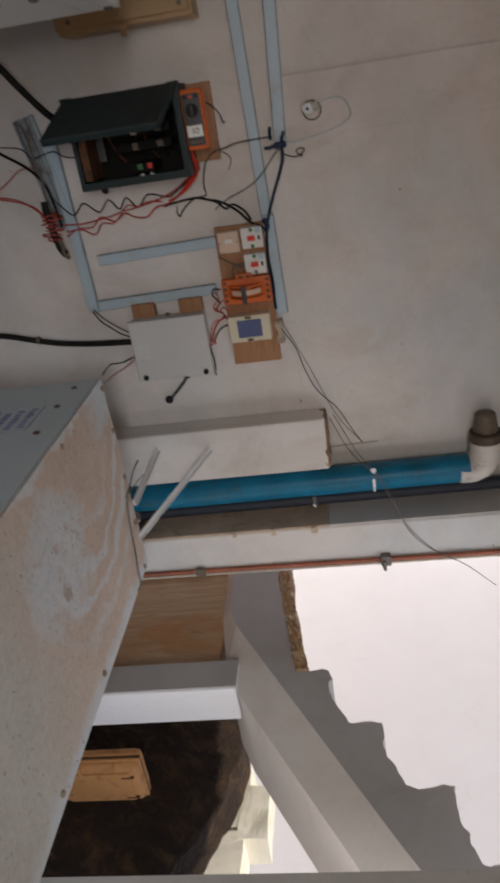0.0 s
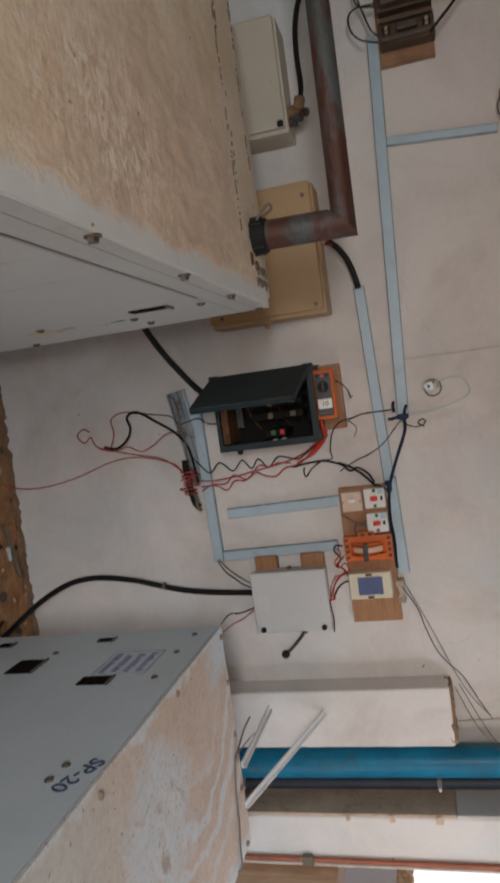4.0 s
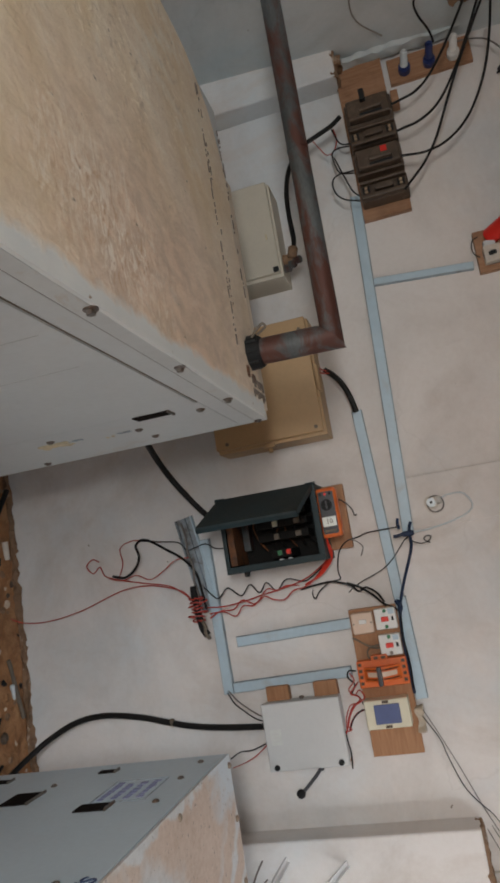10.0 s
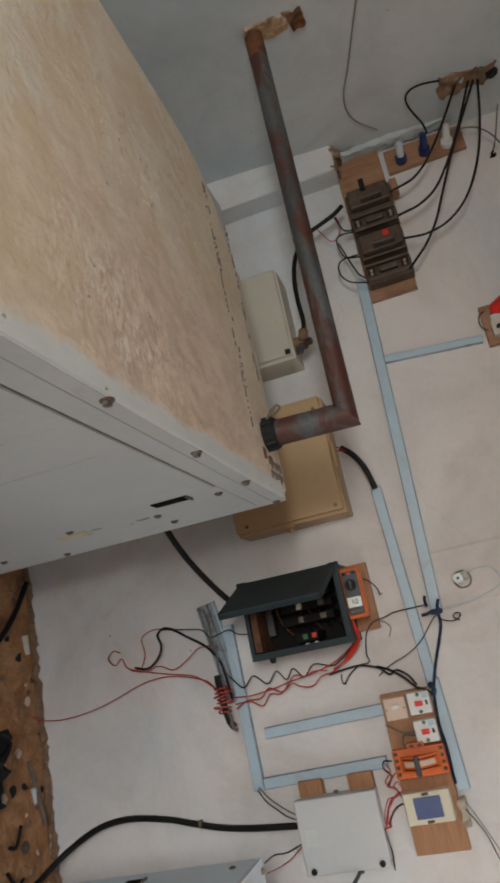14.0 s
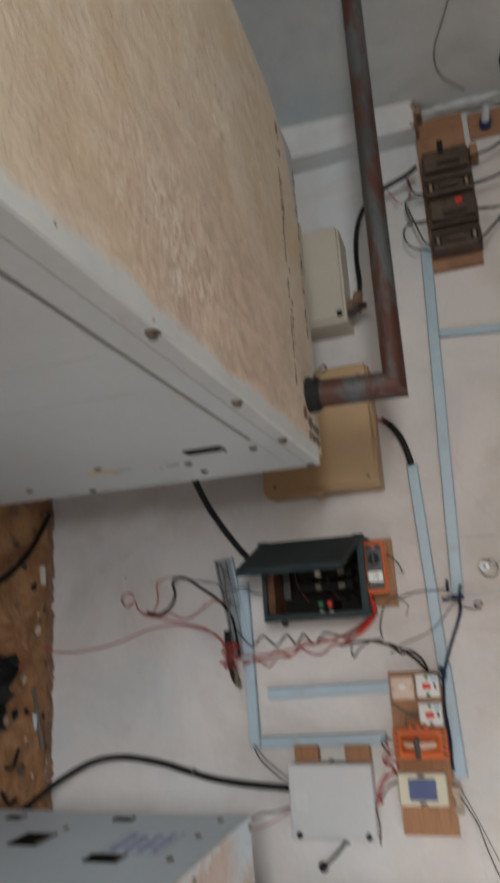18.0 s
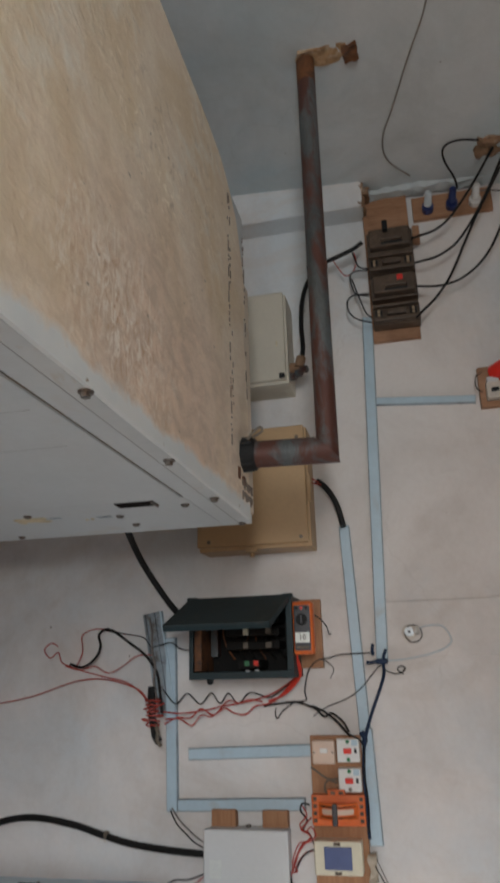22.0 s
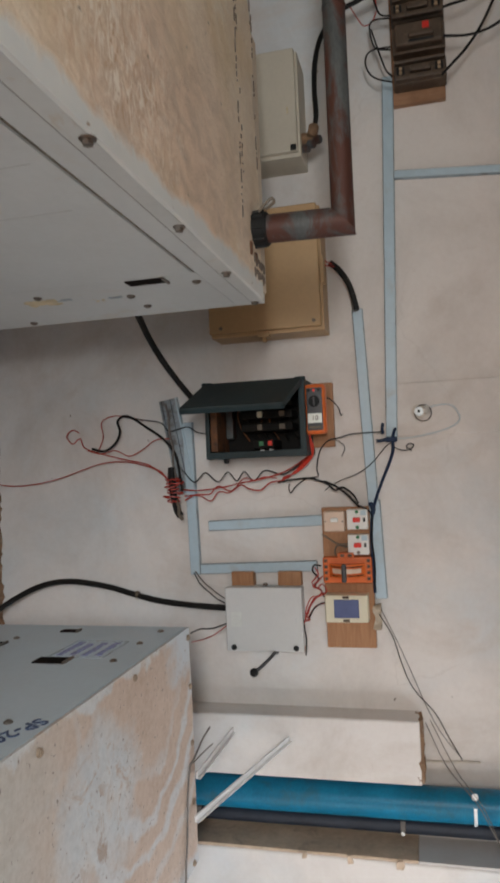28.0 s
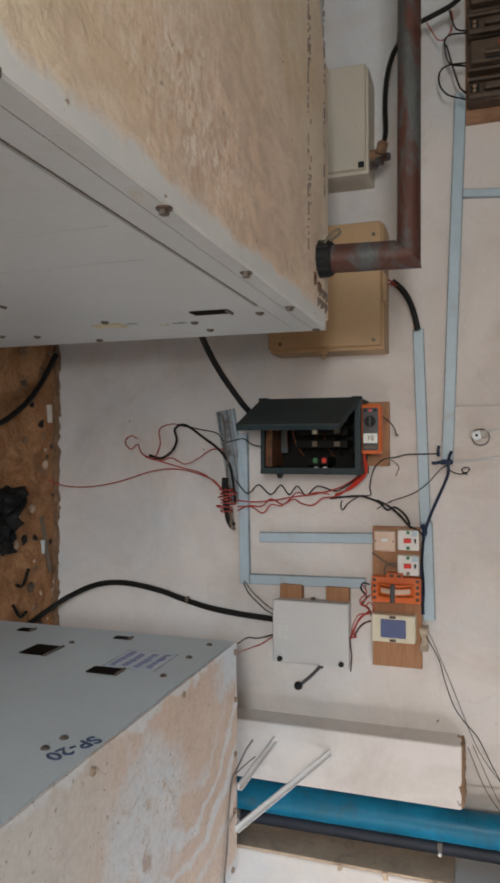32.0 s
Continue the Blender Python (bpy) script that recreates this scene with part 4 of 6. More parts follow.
def generator_two():
    X0, X1, Y0, Y1, Z0, Z1 = 0.605, 1.253, -0.35, 2.022, 0.10, 0.964
    t = thing("generator", (0.93, 0.83, 0.0), "blue-grey steel generator enclosure with a swirled dusty lid", "generator", "generators")
    part("body", block(X0 + 0.001, X1, Y0, Y1, Z0, Z1 - 0.006, bev=0.004), "canopy_blue", t)
    part("skid", block(X0 + 0.06, X1 - 0.06, Y0 + 0.03, Y1 - 0.04, -0.01, Z0 + 0.01, bev=0.006), "fuse_green", t)
    part("lid", enclosure_top(X0 - 0.002, X1 + 0.002, Y0, Y1 + 0.002, Z1 + 0.002, 0.004), "dust_swirl", t, "lid with swirled washed-out dust")
    part("side_panel", block(X0 - 0.0025, X0 + 0.004, Y0 + 0.04, Y1 - 0.003, Z0 + 0.03, Z1 - 0.008, bev=0.001), "canopy_blue", t)
    for y0, y1, z0, z1 in ((1.638, 1.684, 0.70, 0.782), (1.725, 1.812, 0.44, 0.52), (1.936, 1.961, 0.61, 0.66), (1.925, 1.955, 0.285, 0.33)):
        slot(t, X0 - 0.003, y0, y1, z0, z1, -1)
    for y, z in ((1.672, 0.897), (1.273, 0.875), (1.832, 0.897), (1.222, 0.868), (1.96, 0.905), (1.86, 0.52)):
        part("bolt", bolt_bm((X0 - 0.0025, y, z), "-x", 0.0065, 0.005), "bolt", t)
    for x, y in ((0.628, 1.634), (0.632, 1.225), (0.63, 0.8), (0.63, 2.008), (0.766, 2.008), (0.92, 2.004), (1.08, 2.0), (1.24, 1.985), (1.222, 1.5), (1.222, 1.15), (1.222, 0.8)):
        part("bolt", bolt_bm((x, y, Z1 + 0.003), "z", 0.0062, 0.005), "bolt_dusty", t)
    # stencilled name, written up the panel
    c, k = math.cos(radians(21)), math.sin(radians(21))
    face = Matrix.Translation((X0 - 0.0035, 1.240, 0.917)) @ Matrix(((0, 0, -1, 0), (-c, -k, 0, 0), (-k, c, 0, 0), (0, 0, 0, 1)))
    lettering("stencil_lettering", "SP-20", 0.050, face, "stencil", t)
    # maker's label, unreadable: four lines in a thin ruled frame
    lb = random.Random(3)
    for z in (0.735, 0.768, 0.802, 0.836):
        y = 1.705 + lb.uniform(0, 0.012)
        while y < 1.825:
            n = lb.uniform(0.007, 0.017)
            part("print_bar", block(X0 - 0.0042, X0 - 0.002, y, y + n, z - 0.0085, z + lb.uniform(0.004, 0.010)), "ink", t, "", False)
            y += n + lb.uniform(0.003, 0.008)
    for y0, y1, z0, z1 in ((1.692, 1.85, 0.714, 0.7155), (1.692, 1.85, 0.858, 0.8595), (1.692, 1.6935, 0.714, 0.858), (1.8485, 1.85, 0.714, 0.858)):
        part("label_rule", block(X0 - 0.0042, X0 - 0.002, y0, y1, z0, z1), "trunk_edge", t, "", False)
    return t


generator_one()
generator_two()

# cable clipped along the far edge of the second lid
gc = bm_new()
tube(gc, [(0.90, 2.07, 1.0), (0.925, 2.045, 0.985), (0.962, 1.992, 0.974), (0.972, 1.965, 0.972), (1.047, 1.937, 0.972), (1.138, 1.924, 0.972), (1.20, 1.905, 0.972), (1.246, 1.89, 0.972), (1.262, 1.85, 0.95)], 0.0028)
tube(gc, [(0.93, 2.03, 1.02), (0.95, 2.01, 0.995), (0.968, 1.985, 0.975)], 0.002)
solo("thin_cable", gc, "grey_wire", "thin grey cable lying along the lid edge of the blue-grey enclosure", "cable")


# ---- exhaust ----
def exhaust():
    t = thing("exhaust_pipe", (-0.425, 1.775, 1.262), "rusty mottled steel exhaust pipe bent over and into the side wall", "exhaust pipe")
    r = 0.0335
    corner, left = Vector((-0.4125, 1.775, 1.480)), Vector((-1.85, 1.843, 1.479))
    cut = ((left - corner).normalized() + Vector((0, 0, 1))).normalized()
    bm = cyl(bm_new(), (-0.4175, 1.775, 1.272), (-0.411, 1.775, 1.56), r + 0.0005, 32)
    g = bmesh.ops.bisect_plane(bm, geom=bm.verts[:] + bm.edges[:] + bm.faces[:], plane_co=corner, plane_no=cut, clear_outer=True)
    bmesh.ops.bisect_plane(bm, geom=bm.verts[:] + bm.edges[:] + bm.faces[:], plane_co=(0, 0, 1.508), plane_no=(0, 0, 1), clear_outer=True)
    bmesh.ops.holes_fill(bm, edges=bm.edges[:])
    part("stub", bm, "rust", t)
    bm = cyl(bm_new(), corner - (left - corner).normalized() * 0.08, left, 0.0275, 32)
    bmesh.ops.bisect_plane(bm, geom=bm.verts[:] + bm.edges[:] + bm.faces[:], plane_co=corner, plane_no=cut, clear_inner=True)
    part("run", bm, "rust", t)
    part("rusty_end", cyl(bm_new(), (-1.60, 1.8310, 1.4792), (-1.70, 1.8358, 1.4790), 0.0282, 28), "rust_warm", t, "dark red rust near the wall")
    part("weld", cyl(bm_new(), (-0.94, 1.800, 1.4796), (-0.948, 1.8003, 1.4796), 0.029, 28), "rust", t)
    cl = part("hose_clamp", cyl(bm_new(), (-0.418, 1.775, 1.262), (-0.417, 1.775, 1.300), 0.041, 24, bev=0.003), "clamp", t, "black rubber coupling with a screw clamp")
    for a in range(0, 360, 40):
        ca, sa = math.cos(radians(a)), math.sin(radians(a))
        part("clamp_rib", block(-0.418 + 0.041 * ca - 0.004, -0.418 + 0.041 * ca + 0.004, 1.775 + 0.041 * sa - 0.004, 1.775 + 0.041 * sa + 0.004, 1.264, 1.294, bev=0.002), "clamp", cl)
    cb = bm_new()
    tube(cb, [(-0.448, 1.74, 1.285), (-0.462, 1.735, 1.30), (-0.475, 1.735, 1.318), (-0.466, 1.74, 1.322), (-0.452, 1.74, 1.30)], 0.0035)
    part("clamp_tail", cb, "tape", cl)


exhaust()
# broken slot in the side wall where the pipe passes
hole = rough_slab(-1.73, -1.690, 1.797, 1.862, 1.455, 1.61, 4, 8, 16, 0.010, 34, 5)
setting("wall_breakout", hole, "broken", "rough hole broken into the side wall for the pipe")
setting("wall_breakout_dark", rough_slab(-1.72, -1.674, 1.800, 1.858, 1.598, 1.640, 5, 8, 8, 0.013, 45, 8), "rust_warm", "dark gap at the top of the hole")

# ---- boxes on the back wall ----
def panel_box(name, x0, x1, z0, z1, y, mat, label, lip=0.012):
    t = thing(name, ((x0 + x1) / 2, W, z0), label, "electrical box")
    part("case", block(x0, x1, y + 0.018, W + 0.004, z0, z1, bev=0.004), mat, t)
    part("cover", block(x0 - 0.004, x1 - 0.012, y, y + 0.02, z0 - 0.003, z1 - 0.008, bev=0.005, seg=3), mat, t)
    return t


pb = panel_box("panel_box", -0.705, -0.285, 0.945, 1.338, 2.42, "tan_box", "tan enamelled steel distribution panel with a side latch")
for x, z in ((-0.315, 1.305), (-0.315, 0.985), (-0.665, 1.305)):
    part("screw", cyl(bm_new(), (x, 2.421, z), (x, 2.415, z), 0.0065, 14, bev=0.0015), "tape", pb)
lat = bm_new()
bx(lat, -0.292, -0.276, 2.43, 2.47, 1.11, 1.15, bev=0.004)
cyl(lat, (-0.28, 2.45, 1.13), (-0.262, 2.45, 1.13), 0.008, 12)
part("latch", lat, "tan_box", pb)
part("top_notch", block(-0.53, -0.44, 2.425, 2.47, 1.333, 1.345, bev=0.003), "tan_box", pb)

b1 = panel_box("meter_box", -1.225, -0.868, 0.93, 1.29, 2.40, "beige_box", "beige enamelled steel meter box with a black corner screw")
part("screw", block(-0.902, -0.882, 2.393, 2.401, 1.258, 1.278, bev=0.003), "clamp", b1)
part("stamp", block(-1.03, -1.01, 2.397, 2.401, 1.25, 1.256), "scar", b1, "", False)
gl = bm_new()
cyl(gl, (-0.94, 2.46, 1.285), (-0.94, 2.46, 1.33), 0.021, 16, bev=0.003)
cyl(gl, (-0.935, 2.44, 1.325), (-0.975, 2.44, 1.335), 0.018, 14, bev=0.003)
part("cable_gland", gl, "mortar_edge", b1, "brown corroded cable gland")
gl = bm_new()
for k in range(3):
    cyl(gl, (-0.905 - 0.012 * k, 2.45, 1.29 + 0.02 * k), (-0.90 - 0.012 * k, 2.44, 1.315 + 0.02 * k), 0.014, 12, bev=0.003)
part("brass_gland", gl, "rust", b1)


# ---- fuse cabinet ----
def fuse_cabinet():
    x0, x1, z0, z1, y0 = -0.122, 0.130, 0.926, 1.268, 2.385
    t = thing("fuse_cabinet", (0.0, W, z0), "open dark green steel fuse cabinet with its lid ajar", "fuse box")
    th = 0.006
    part("back", block(x0, x1, W - 0.012, W + 0.004, z0, z1), "fuse_inside", t)
    for a in ((x0, x0 + th, z0, z1), (x1 - th, x1, z0, z1), (x0 + th, x1 - th, z0, z0 + th), (x0 + th, x1 - th, z1 - th, z1)):
        part("side", block(a[0], a[1], y0, W - 0.01, a[2], a[3], bev=0.0018), "fuse_green", t)
    for a in ((x0, x0 + 0.018, z0, z1), (x1 - 0.022, x1, z0, z1), (x0 + 0.018, x1 - 0.022, z0, z0 + 0.014), (x0 + 0.018, x1 - 0.022, z1 - 0.02, z1)):
        part("flange", block(a[0], a[1], y0 - 0.004, y0 + 0.002, a[2], a[3], bev=0.0015), "fuse_green", t)
    # lid, hinged on one side and standing ajar
    lid_m = Matrix.Translation((x0, y0 - 0.002, 0)) @ Matrix.Rotation(radians(-63), 4, "Z")
    def hang(bm):
        # the worn hinge lets the free edge sag
        for v in bm.verts:
            v.co.z -= 0.155 * v.co.x
        bmesh.ops.transform(bm, matrix=lid_m, verts=bm.verts)
        return bm

    bm = hang(block(0, 0.205, -0.004, 0.004, z0 + 0.004, z1 - 0.004, bev=0.002))
    lid = part("lid", bm, "fuse_lid", t, "dark green steel lid standing ajar")
    for xa, ya, za, zb in ((0.19, 0.018, z0 + 0.004, z1 - 0.004), (0.0, 0.016, z0 + 0.004, z0 + 0.012), (0.0, 0.016, z1 - 0.012, z1 - 0.004)):
        part("folded_rim", hang(block(xa, 0.205, 0.0035, ya, za, zb, bev=0.0015)), "fuse_green", lid)
    part("hinge_lug", cyl(bm_new(), (x0, y0 - 0.004, z1 - 0.03), (x0, y0 - 0.004, z1 + 0.006), 0.006, 14, bev=0.002), "fuse_green", t)
    part("hinge_lug", cyl(bm_new(), (x0, y0 - 0.004, z0 - 0.006), (x0, y0 - 0.004, z0 + 0.03), 0.006, 14, bev=0.002), "fuse_green", t)
    # fuse carriers on a black base
    for k, x in enumerate((-0.055, -0.015, 0.028)):
        c = part("fuse_carrier", block(x - 0.014, x + 0.014, 2.44, 2.548, 1.035, 1.215, bev=0.005), "fuse_inside", t)
        part("fuse_block", block(x - 0.010, x + 0.010, 2.428, 2.442, 1.095, 1.112, bev=0.002), "cream_case" if k < 2 else "tape", c, "cream porcelain fuse")
        part("fuse_cap", block(x - 0.009, x + 0.009, 2.43, 2.442, 1.17, 1.19, bev=0.002), "tape", c)
    # strip added in warm brown for the lit inner side face
    part("inner_strip", block(-0.10, 0.105, 2.40, 2.545, z0 + 0.012, z0 + 0.036, bev=0.002), "rust_warm", t, "rusty brown strip added for the lit inner side")
    part("terminal_bar", block(-0.09, -0.075, 2.46, 2.54, 0.97, 1.0, bev=0.003), "rust", t)
    part("terminal_bar", block(-0.06, 0.06, 2.50, 2.545, 0.965, 0.99, bev=0.003), "rust", t)
    sw = part("rocker", block(0.073, 0.100, 2.405, 2.54, 1.085, 1.155, bev=0.003), "fuse_inside", t)
    part("on_mark", block(0.076, 0.092, 2.401, 2.406, 1.135, 1.15, bev=0.001), "red_plastic", sw)
    part("off_mark", block(0.076, 0.092, 2.401, 2.406, 1.105, 1.12, bev=0.001), "green_paint", sw)
    for z in (1.117, 1.147):
        part("pilot_cap", cyl(bm_new(), (0.112, 2.41, z), (0.112, 2.388, z), 0.0085, 14, bev=0.002), "milky", t)
    part("bottom_gland", cyl(bm_new(), (0.128, 2.42, 0.985), (0.146, 2.42, 0.985), 0.012, 16, r2=0.008, bev=0.002), "clamp", t)
    # loose wires inside
    for k in range(6):
        bm = bm_new()
        zz = 1.02 + 0.035 * k
        tube(bm, [(-0.05 + 0.02 * k, 2.50, 1.03 + 0.02 * k), (-0.02, 2.46 - 0.01 * (k % 3), zz), (0.03, 2.47, zz + 0.01), (0.07, 2.50, zz + 0.03)], 0.0028, 6)
        part("inner_wire", bm, "black_cable" if k % 3 else "rust_warm", t)


fuse_cabinet()


# ---- multimeter on its board ----
def multimeter():
    bd = thing("mounting_board", (0.0, W, 1.24), "small plywood board fixed beside the fuse cabinet", "board")
    part("panel", block(-0.118, 0.104, 2.532, W + 0.003, 1.258, 1.341, bev=0.002), "board_x", bd)
    t = thing("multimeter", (-0.02, 2.53, 1.272), "orange-cased digital multimeter hung sideways with a pale display", "multimeter")
    part("holster", block(-0.103, 0.062, 2.402, 2.45, 1.262, 1.332, bev=0.012, seg=4), "orange", t, "orange rubber holster")
    part("stand", block(-0.07, 0.03, 2.448, 2.534, 1.276, 1.316, bev=0.004), "orange", t)
    part("face", block(-0.090, 0.050, 2.3965, 2.405, 1.271, 1.323, bev=0.004), "meter_face", t)
    dial = part("dial", cyl(bm_new(), (-0.045, 2.398, 1.297), (-0.045, 2.387, 1.297), 0.0185, 26, bev=0.003), "clamp", t)
    part("pointer", block(-0.059, -0.031, 2.384, 2.389, 1.2945, 1.2995, bev=0.001), "meter_face", dial)
    lcd = part("display", block(-0.006, 0.026, 2.393, 2.399, 1.274, 1.320, bev=0.002), "lcd", t, "pale grey display reading ten")
    fm = Matrix.Translation((0.010, 2.3922, 1.298)) @ Matrix(((0, -1, 0, 0), (0, 0, -1, 0), (1, 0, 0, 0), (0, 0, 0, 1)))
    lettering("digits", "10", 0.023, fm, "tape", lcd)
    for k in range(3):
        part("jack", cyl(bm_new(), (-0.081, 2.398, 1.281 + 0.016 * k), (-0.081, 2.392, 1.281 + 0.016 * k), 0.0045, 12), "red_plastic" if k == 1 else "clamp", t)
    part("base_strip", block(0.036, 0.044, 2.394, 2.399, 1.277, 1.317, bev=0.001), "tape", t)


multimeter()


# ---- isolator ----
def isolator():
    x0, x1, z0, z1, y0 = 0.572, 0.789, 0.945, 1.213, 2.462
    t = thing("isolator_switch", (0.68, W, z0), "light grey steel isolator switch box with a black lever", "switch box")
    part("case", block(x0 + 0.004, x1 - 0.004, y0 + 0.02, 2.545, z0 + 0.004, z1 - 0.004, bev=0.006), "grey_box", t)
    part("cover", block(x0, x1, y0, y0 + 0.022, z0, z1, bev=0.005, seg=3), "grey_box", t)
    for z in (0.972, 1.188):
        part("cover_screw", cyl(bm_new(), (0.775, y0 + 0.001, z), (0.775, y0 - 0.008, z), 0.0095, 16, bev=0.002), "clamp", t, "black screw")
    part("label_plate", block(0.655, 0.705, y0 - 0.0012, y0 + 0.001, 0.965, 1.003, bev=0.0006), "worn_paper", t, "worn pale paper label")
    for k in range(3):
        part("label_bar", block(0.668 + 0.012 * k, 0.6705 + 0.012 * k, y0 - 0.0018, y0, 0.972, 0.995), "grey_box", t, "", False)
    part("embossed_mark", block(0.674, 0.698, y0 - 0.0022, y0 + 0.001, 1.188, 1.192, bev=0.001), "grey_box", t)
    part("knockout", cyl(bm_new(), (0.574, 2.51, 1.08), (0.566, 2.51, 1.08), 0.009, 14, bev=0.002), "bolt", t)
    lev = bm_new()
    cyl(lev, (0.787, 2.475, 1.116), (0.797, 2.47, 1.113), 0.010, 14, bev=0.002)
    tube(lev, [(0.79, 2.47, 1.114), (0.80, 2.44, 1.105), (0.822, 2.415, 1.08), (0.836, 2.40, 1.062)], 0.0058, 8)
    lv = part("lever", lev, "meter_face", t, "black steel lever")
    kn = bm_new()
    bmesh.ops.create_uvsphere(kn, u_segments=16, v_segments=10, radius=0.0145, matrix=Matrix.Translation((0.841, 2.398, 1.054)))
    part("knob", kn, "clamp", lv)


isolator()
for z0, z1 in ((0.955, 1.035), (1.122, 1.203)):
    solo("wooden_batten", block(0.528, 0.80, 2.522, W + 0.002, z0, z1, bev=0.003), "board_x", "brown wooden batten behind the isolator box", "batten", "isolator battens")


# ---- switch board ----
def switch_board():
    bd = thing("switch_board", (0.55, W, 1.285), "long plywood board carrying switches and sockets", "board")
    part("panel", block(0.312, 0.790, 2.538, W + 0.003, 1.283, 1.449, bev=0.002), "board_x", bd)

    s = thing("light_switch", (0.357, 2.538, 1.292), "yellowed plastic switch plate with a rocker", "switch")
    part("plate", block(0.323, 0.393, 2.508, 2.539, 1.292, 1.364, bev=0.006, seg=3), "cream_plastic", s)
    part("rocker", block(0.346, 0.360, 2.502, 2.511, 1.317, 1.342, bev=0.003), "white_plastic", s)
    for z in (1.299, 1.357):
        part("screw", cyl(bm_new(), (0.358, 2.509, z), (0.358, 2.506, z), 0.003, 10), "bolt", s)
    for x0 in (0.319, 0.404):
        s = thing("socket_plate", (x0 + 0.034, 2.538, 1.372), "white plastic breaker plate with a red toggle and green marks", "socket", "breaker plates")
        part("plate", block(x0, x0 + 0.068, 2.510, 2.539, 1.371, 1.442, bev=0.004, seg=3), "white_plastic", s)
        part("red_toggle", block(x0 + 0.027, x0 + 0.043, 2.502, 2.512, 1.392, 1.417, bev=0.003), "red_plastic", s)
        part("slot", block(x0 + 0.028, x0 + 0.042, 2.507, 2.511, 1.426, 1.433, bev=0.001), "clamp", s)
        part("green_mark", cyl(bm_new(), (x0 + 0.008, 2.511, 1.406), (x0 + 0.008, 2.507, 1.406), 0.006, 12), "green_paint", s)
        part("green_mark", cyl(bm_new(), (x0 + 0.060, 2.511, 1.406), (x0 + 0.060, 2.507, 1.406), 0.006, 12), "green_paint" if x0 < 0.4 else "bolt", s)
        part("print_patch", block(x0 + 0.003, x0 + 0.020, 2.5085, 2.511, 1.418, 1.437), "trunk", s, "", False)

    o = thing("changeover_switch", (0.52, 2.538, 1.29), "orange plastic changeover switch with a dark central bar", "changeover switch")
    part("base", block(0.478, 0.566, 2.505, 2.539, 1.283, 1.449, bev=0.006), "orange", o)
    arch = bm_new()
    n = 14
    rings = []
    for i in range(n + 1):
        u = i / n
        z = 1.305 + 0.122 * u
        y = 2.505 - 0.035 * math.sin(math.pi * u)
        rings.append([arch.verts.new((x, yy, z)) for x, yy in ((0.500, 2.515), (0.500, y), (0.545, y), (0.545, 2.515))])
    for a, b in zip(rings, rings[1:]):
        for k in range(4):
            arch.faces.new((a[k], a[(k + 1) % 4], b[(k + 1) % 4], b[k]))
    arch.faces.new(rings[0]), arch.faces.new(rings[-1][::-1])
    part("arched_cover", arch, "orange", o)
    def bow(xa, xb, lift, thick, za, zb):
        bm, rows_ = bm_new(), []
        for i in range(n + 1):
            z = za + (zb - za) * i / n
            y = 2.505 - 0.035 * math.sin(math.pi * (z - 1.305) / 0.122) - lift
            rows_.append([bm.verts.new((x, yy, z)) for x, yy in ((xa, y + thick), (xa, y), (xb, y), (xb, y + thick))])
        for a, b in zip(rows_, rows_[1:]):
            for q in range(4):
                bm.faces.new((a[q], a[(q + 1) % 4], b[(q + 1) % 4], b[q]))
        bm.faces.new(rows_[0]), bm.faces.new(rows_[-1][::-1])
        return bm

    part("white_strip", bow(0.514, 0.529, 0.003, 0.01, 1.318, 1.414), "cream_plastic", o, "pale translucent strip")
    for x in (0.506, 0.536):
        part("groove", bow(x, x + 0.0035, 0.0012, 0.004, 1.312, 1.42), "clamp", o)
    part("rib", bow(0.5385, 0.5445, 0.006, 0.02, 1.306, 1.426), "orange", o)
    part("rib", bow(0.4995, 0.5050, 0.005, 0.02, 1.306, 1.426), "orange", o)
    part("dark_bar", block(0.496, 0.556, 2.452, 2.474, 1.352, 1.367, bev=0.004), "meter_face", o, "dark bakelite bar")
    for z in (1.287, 1.43):
        for x in (0.49, 0.51, 0.53, 0.55):
            part("terminal", block(x - 0.005, x + 0.005, 2.501, 2.507, z + 0.002, z + 0.013, bev=0.001), "bakelite", o)
    part("handle_tab", block(0.464, 0.482, 2.50, 2.535, 1.335, 1.39, bev=0.003), "orange", o)
    for z in (1.345, 1.37):
        part("tab_hole", block(0.468, 0.477, 2.497, 2.502, z, z + 0.014, bev=0.001), "bakelite", o)

    c = thing("meter_module", (0.65, 2.538, 1.29), "cream plastic meter module with a blank blue display", "meter")
    part("case", block(0.602, 0.694, 2.485, 2.539, 1.287, 1.431, bev=0.005, seg=3), "cream_case", c)
    part("display", block(0.617, 0.678, 2.4815, 2.487, 1.318, 1.401, bev=0.002), "screen_blue", c, "dark blue blank display")
    for x in (0.609, 0.687):
        part("button", block(x - 0.004, x + 0.004, 2.4815, 2.486, 1.347, 1.368, bev=0.001), "bakelite", c)


switch_board()
rag = rough_slab(0.645, 0.725, 2.532, 2.556, 1.446, 1.470, 14, 4, 4, 0.012, 34, 2)
solo("plastic_wrapping", rag, "wrapping", "scrap of hazy plastic wrapped round the cables beside the meter", "wrapping", "", False)


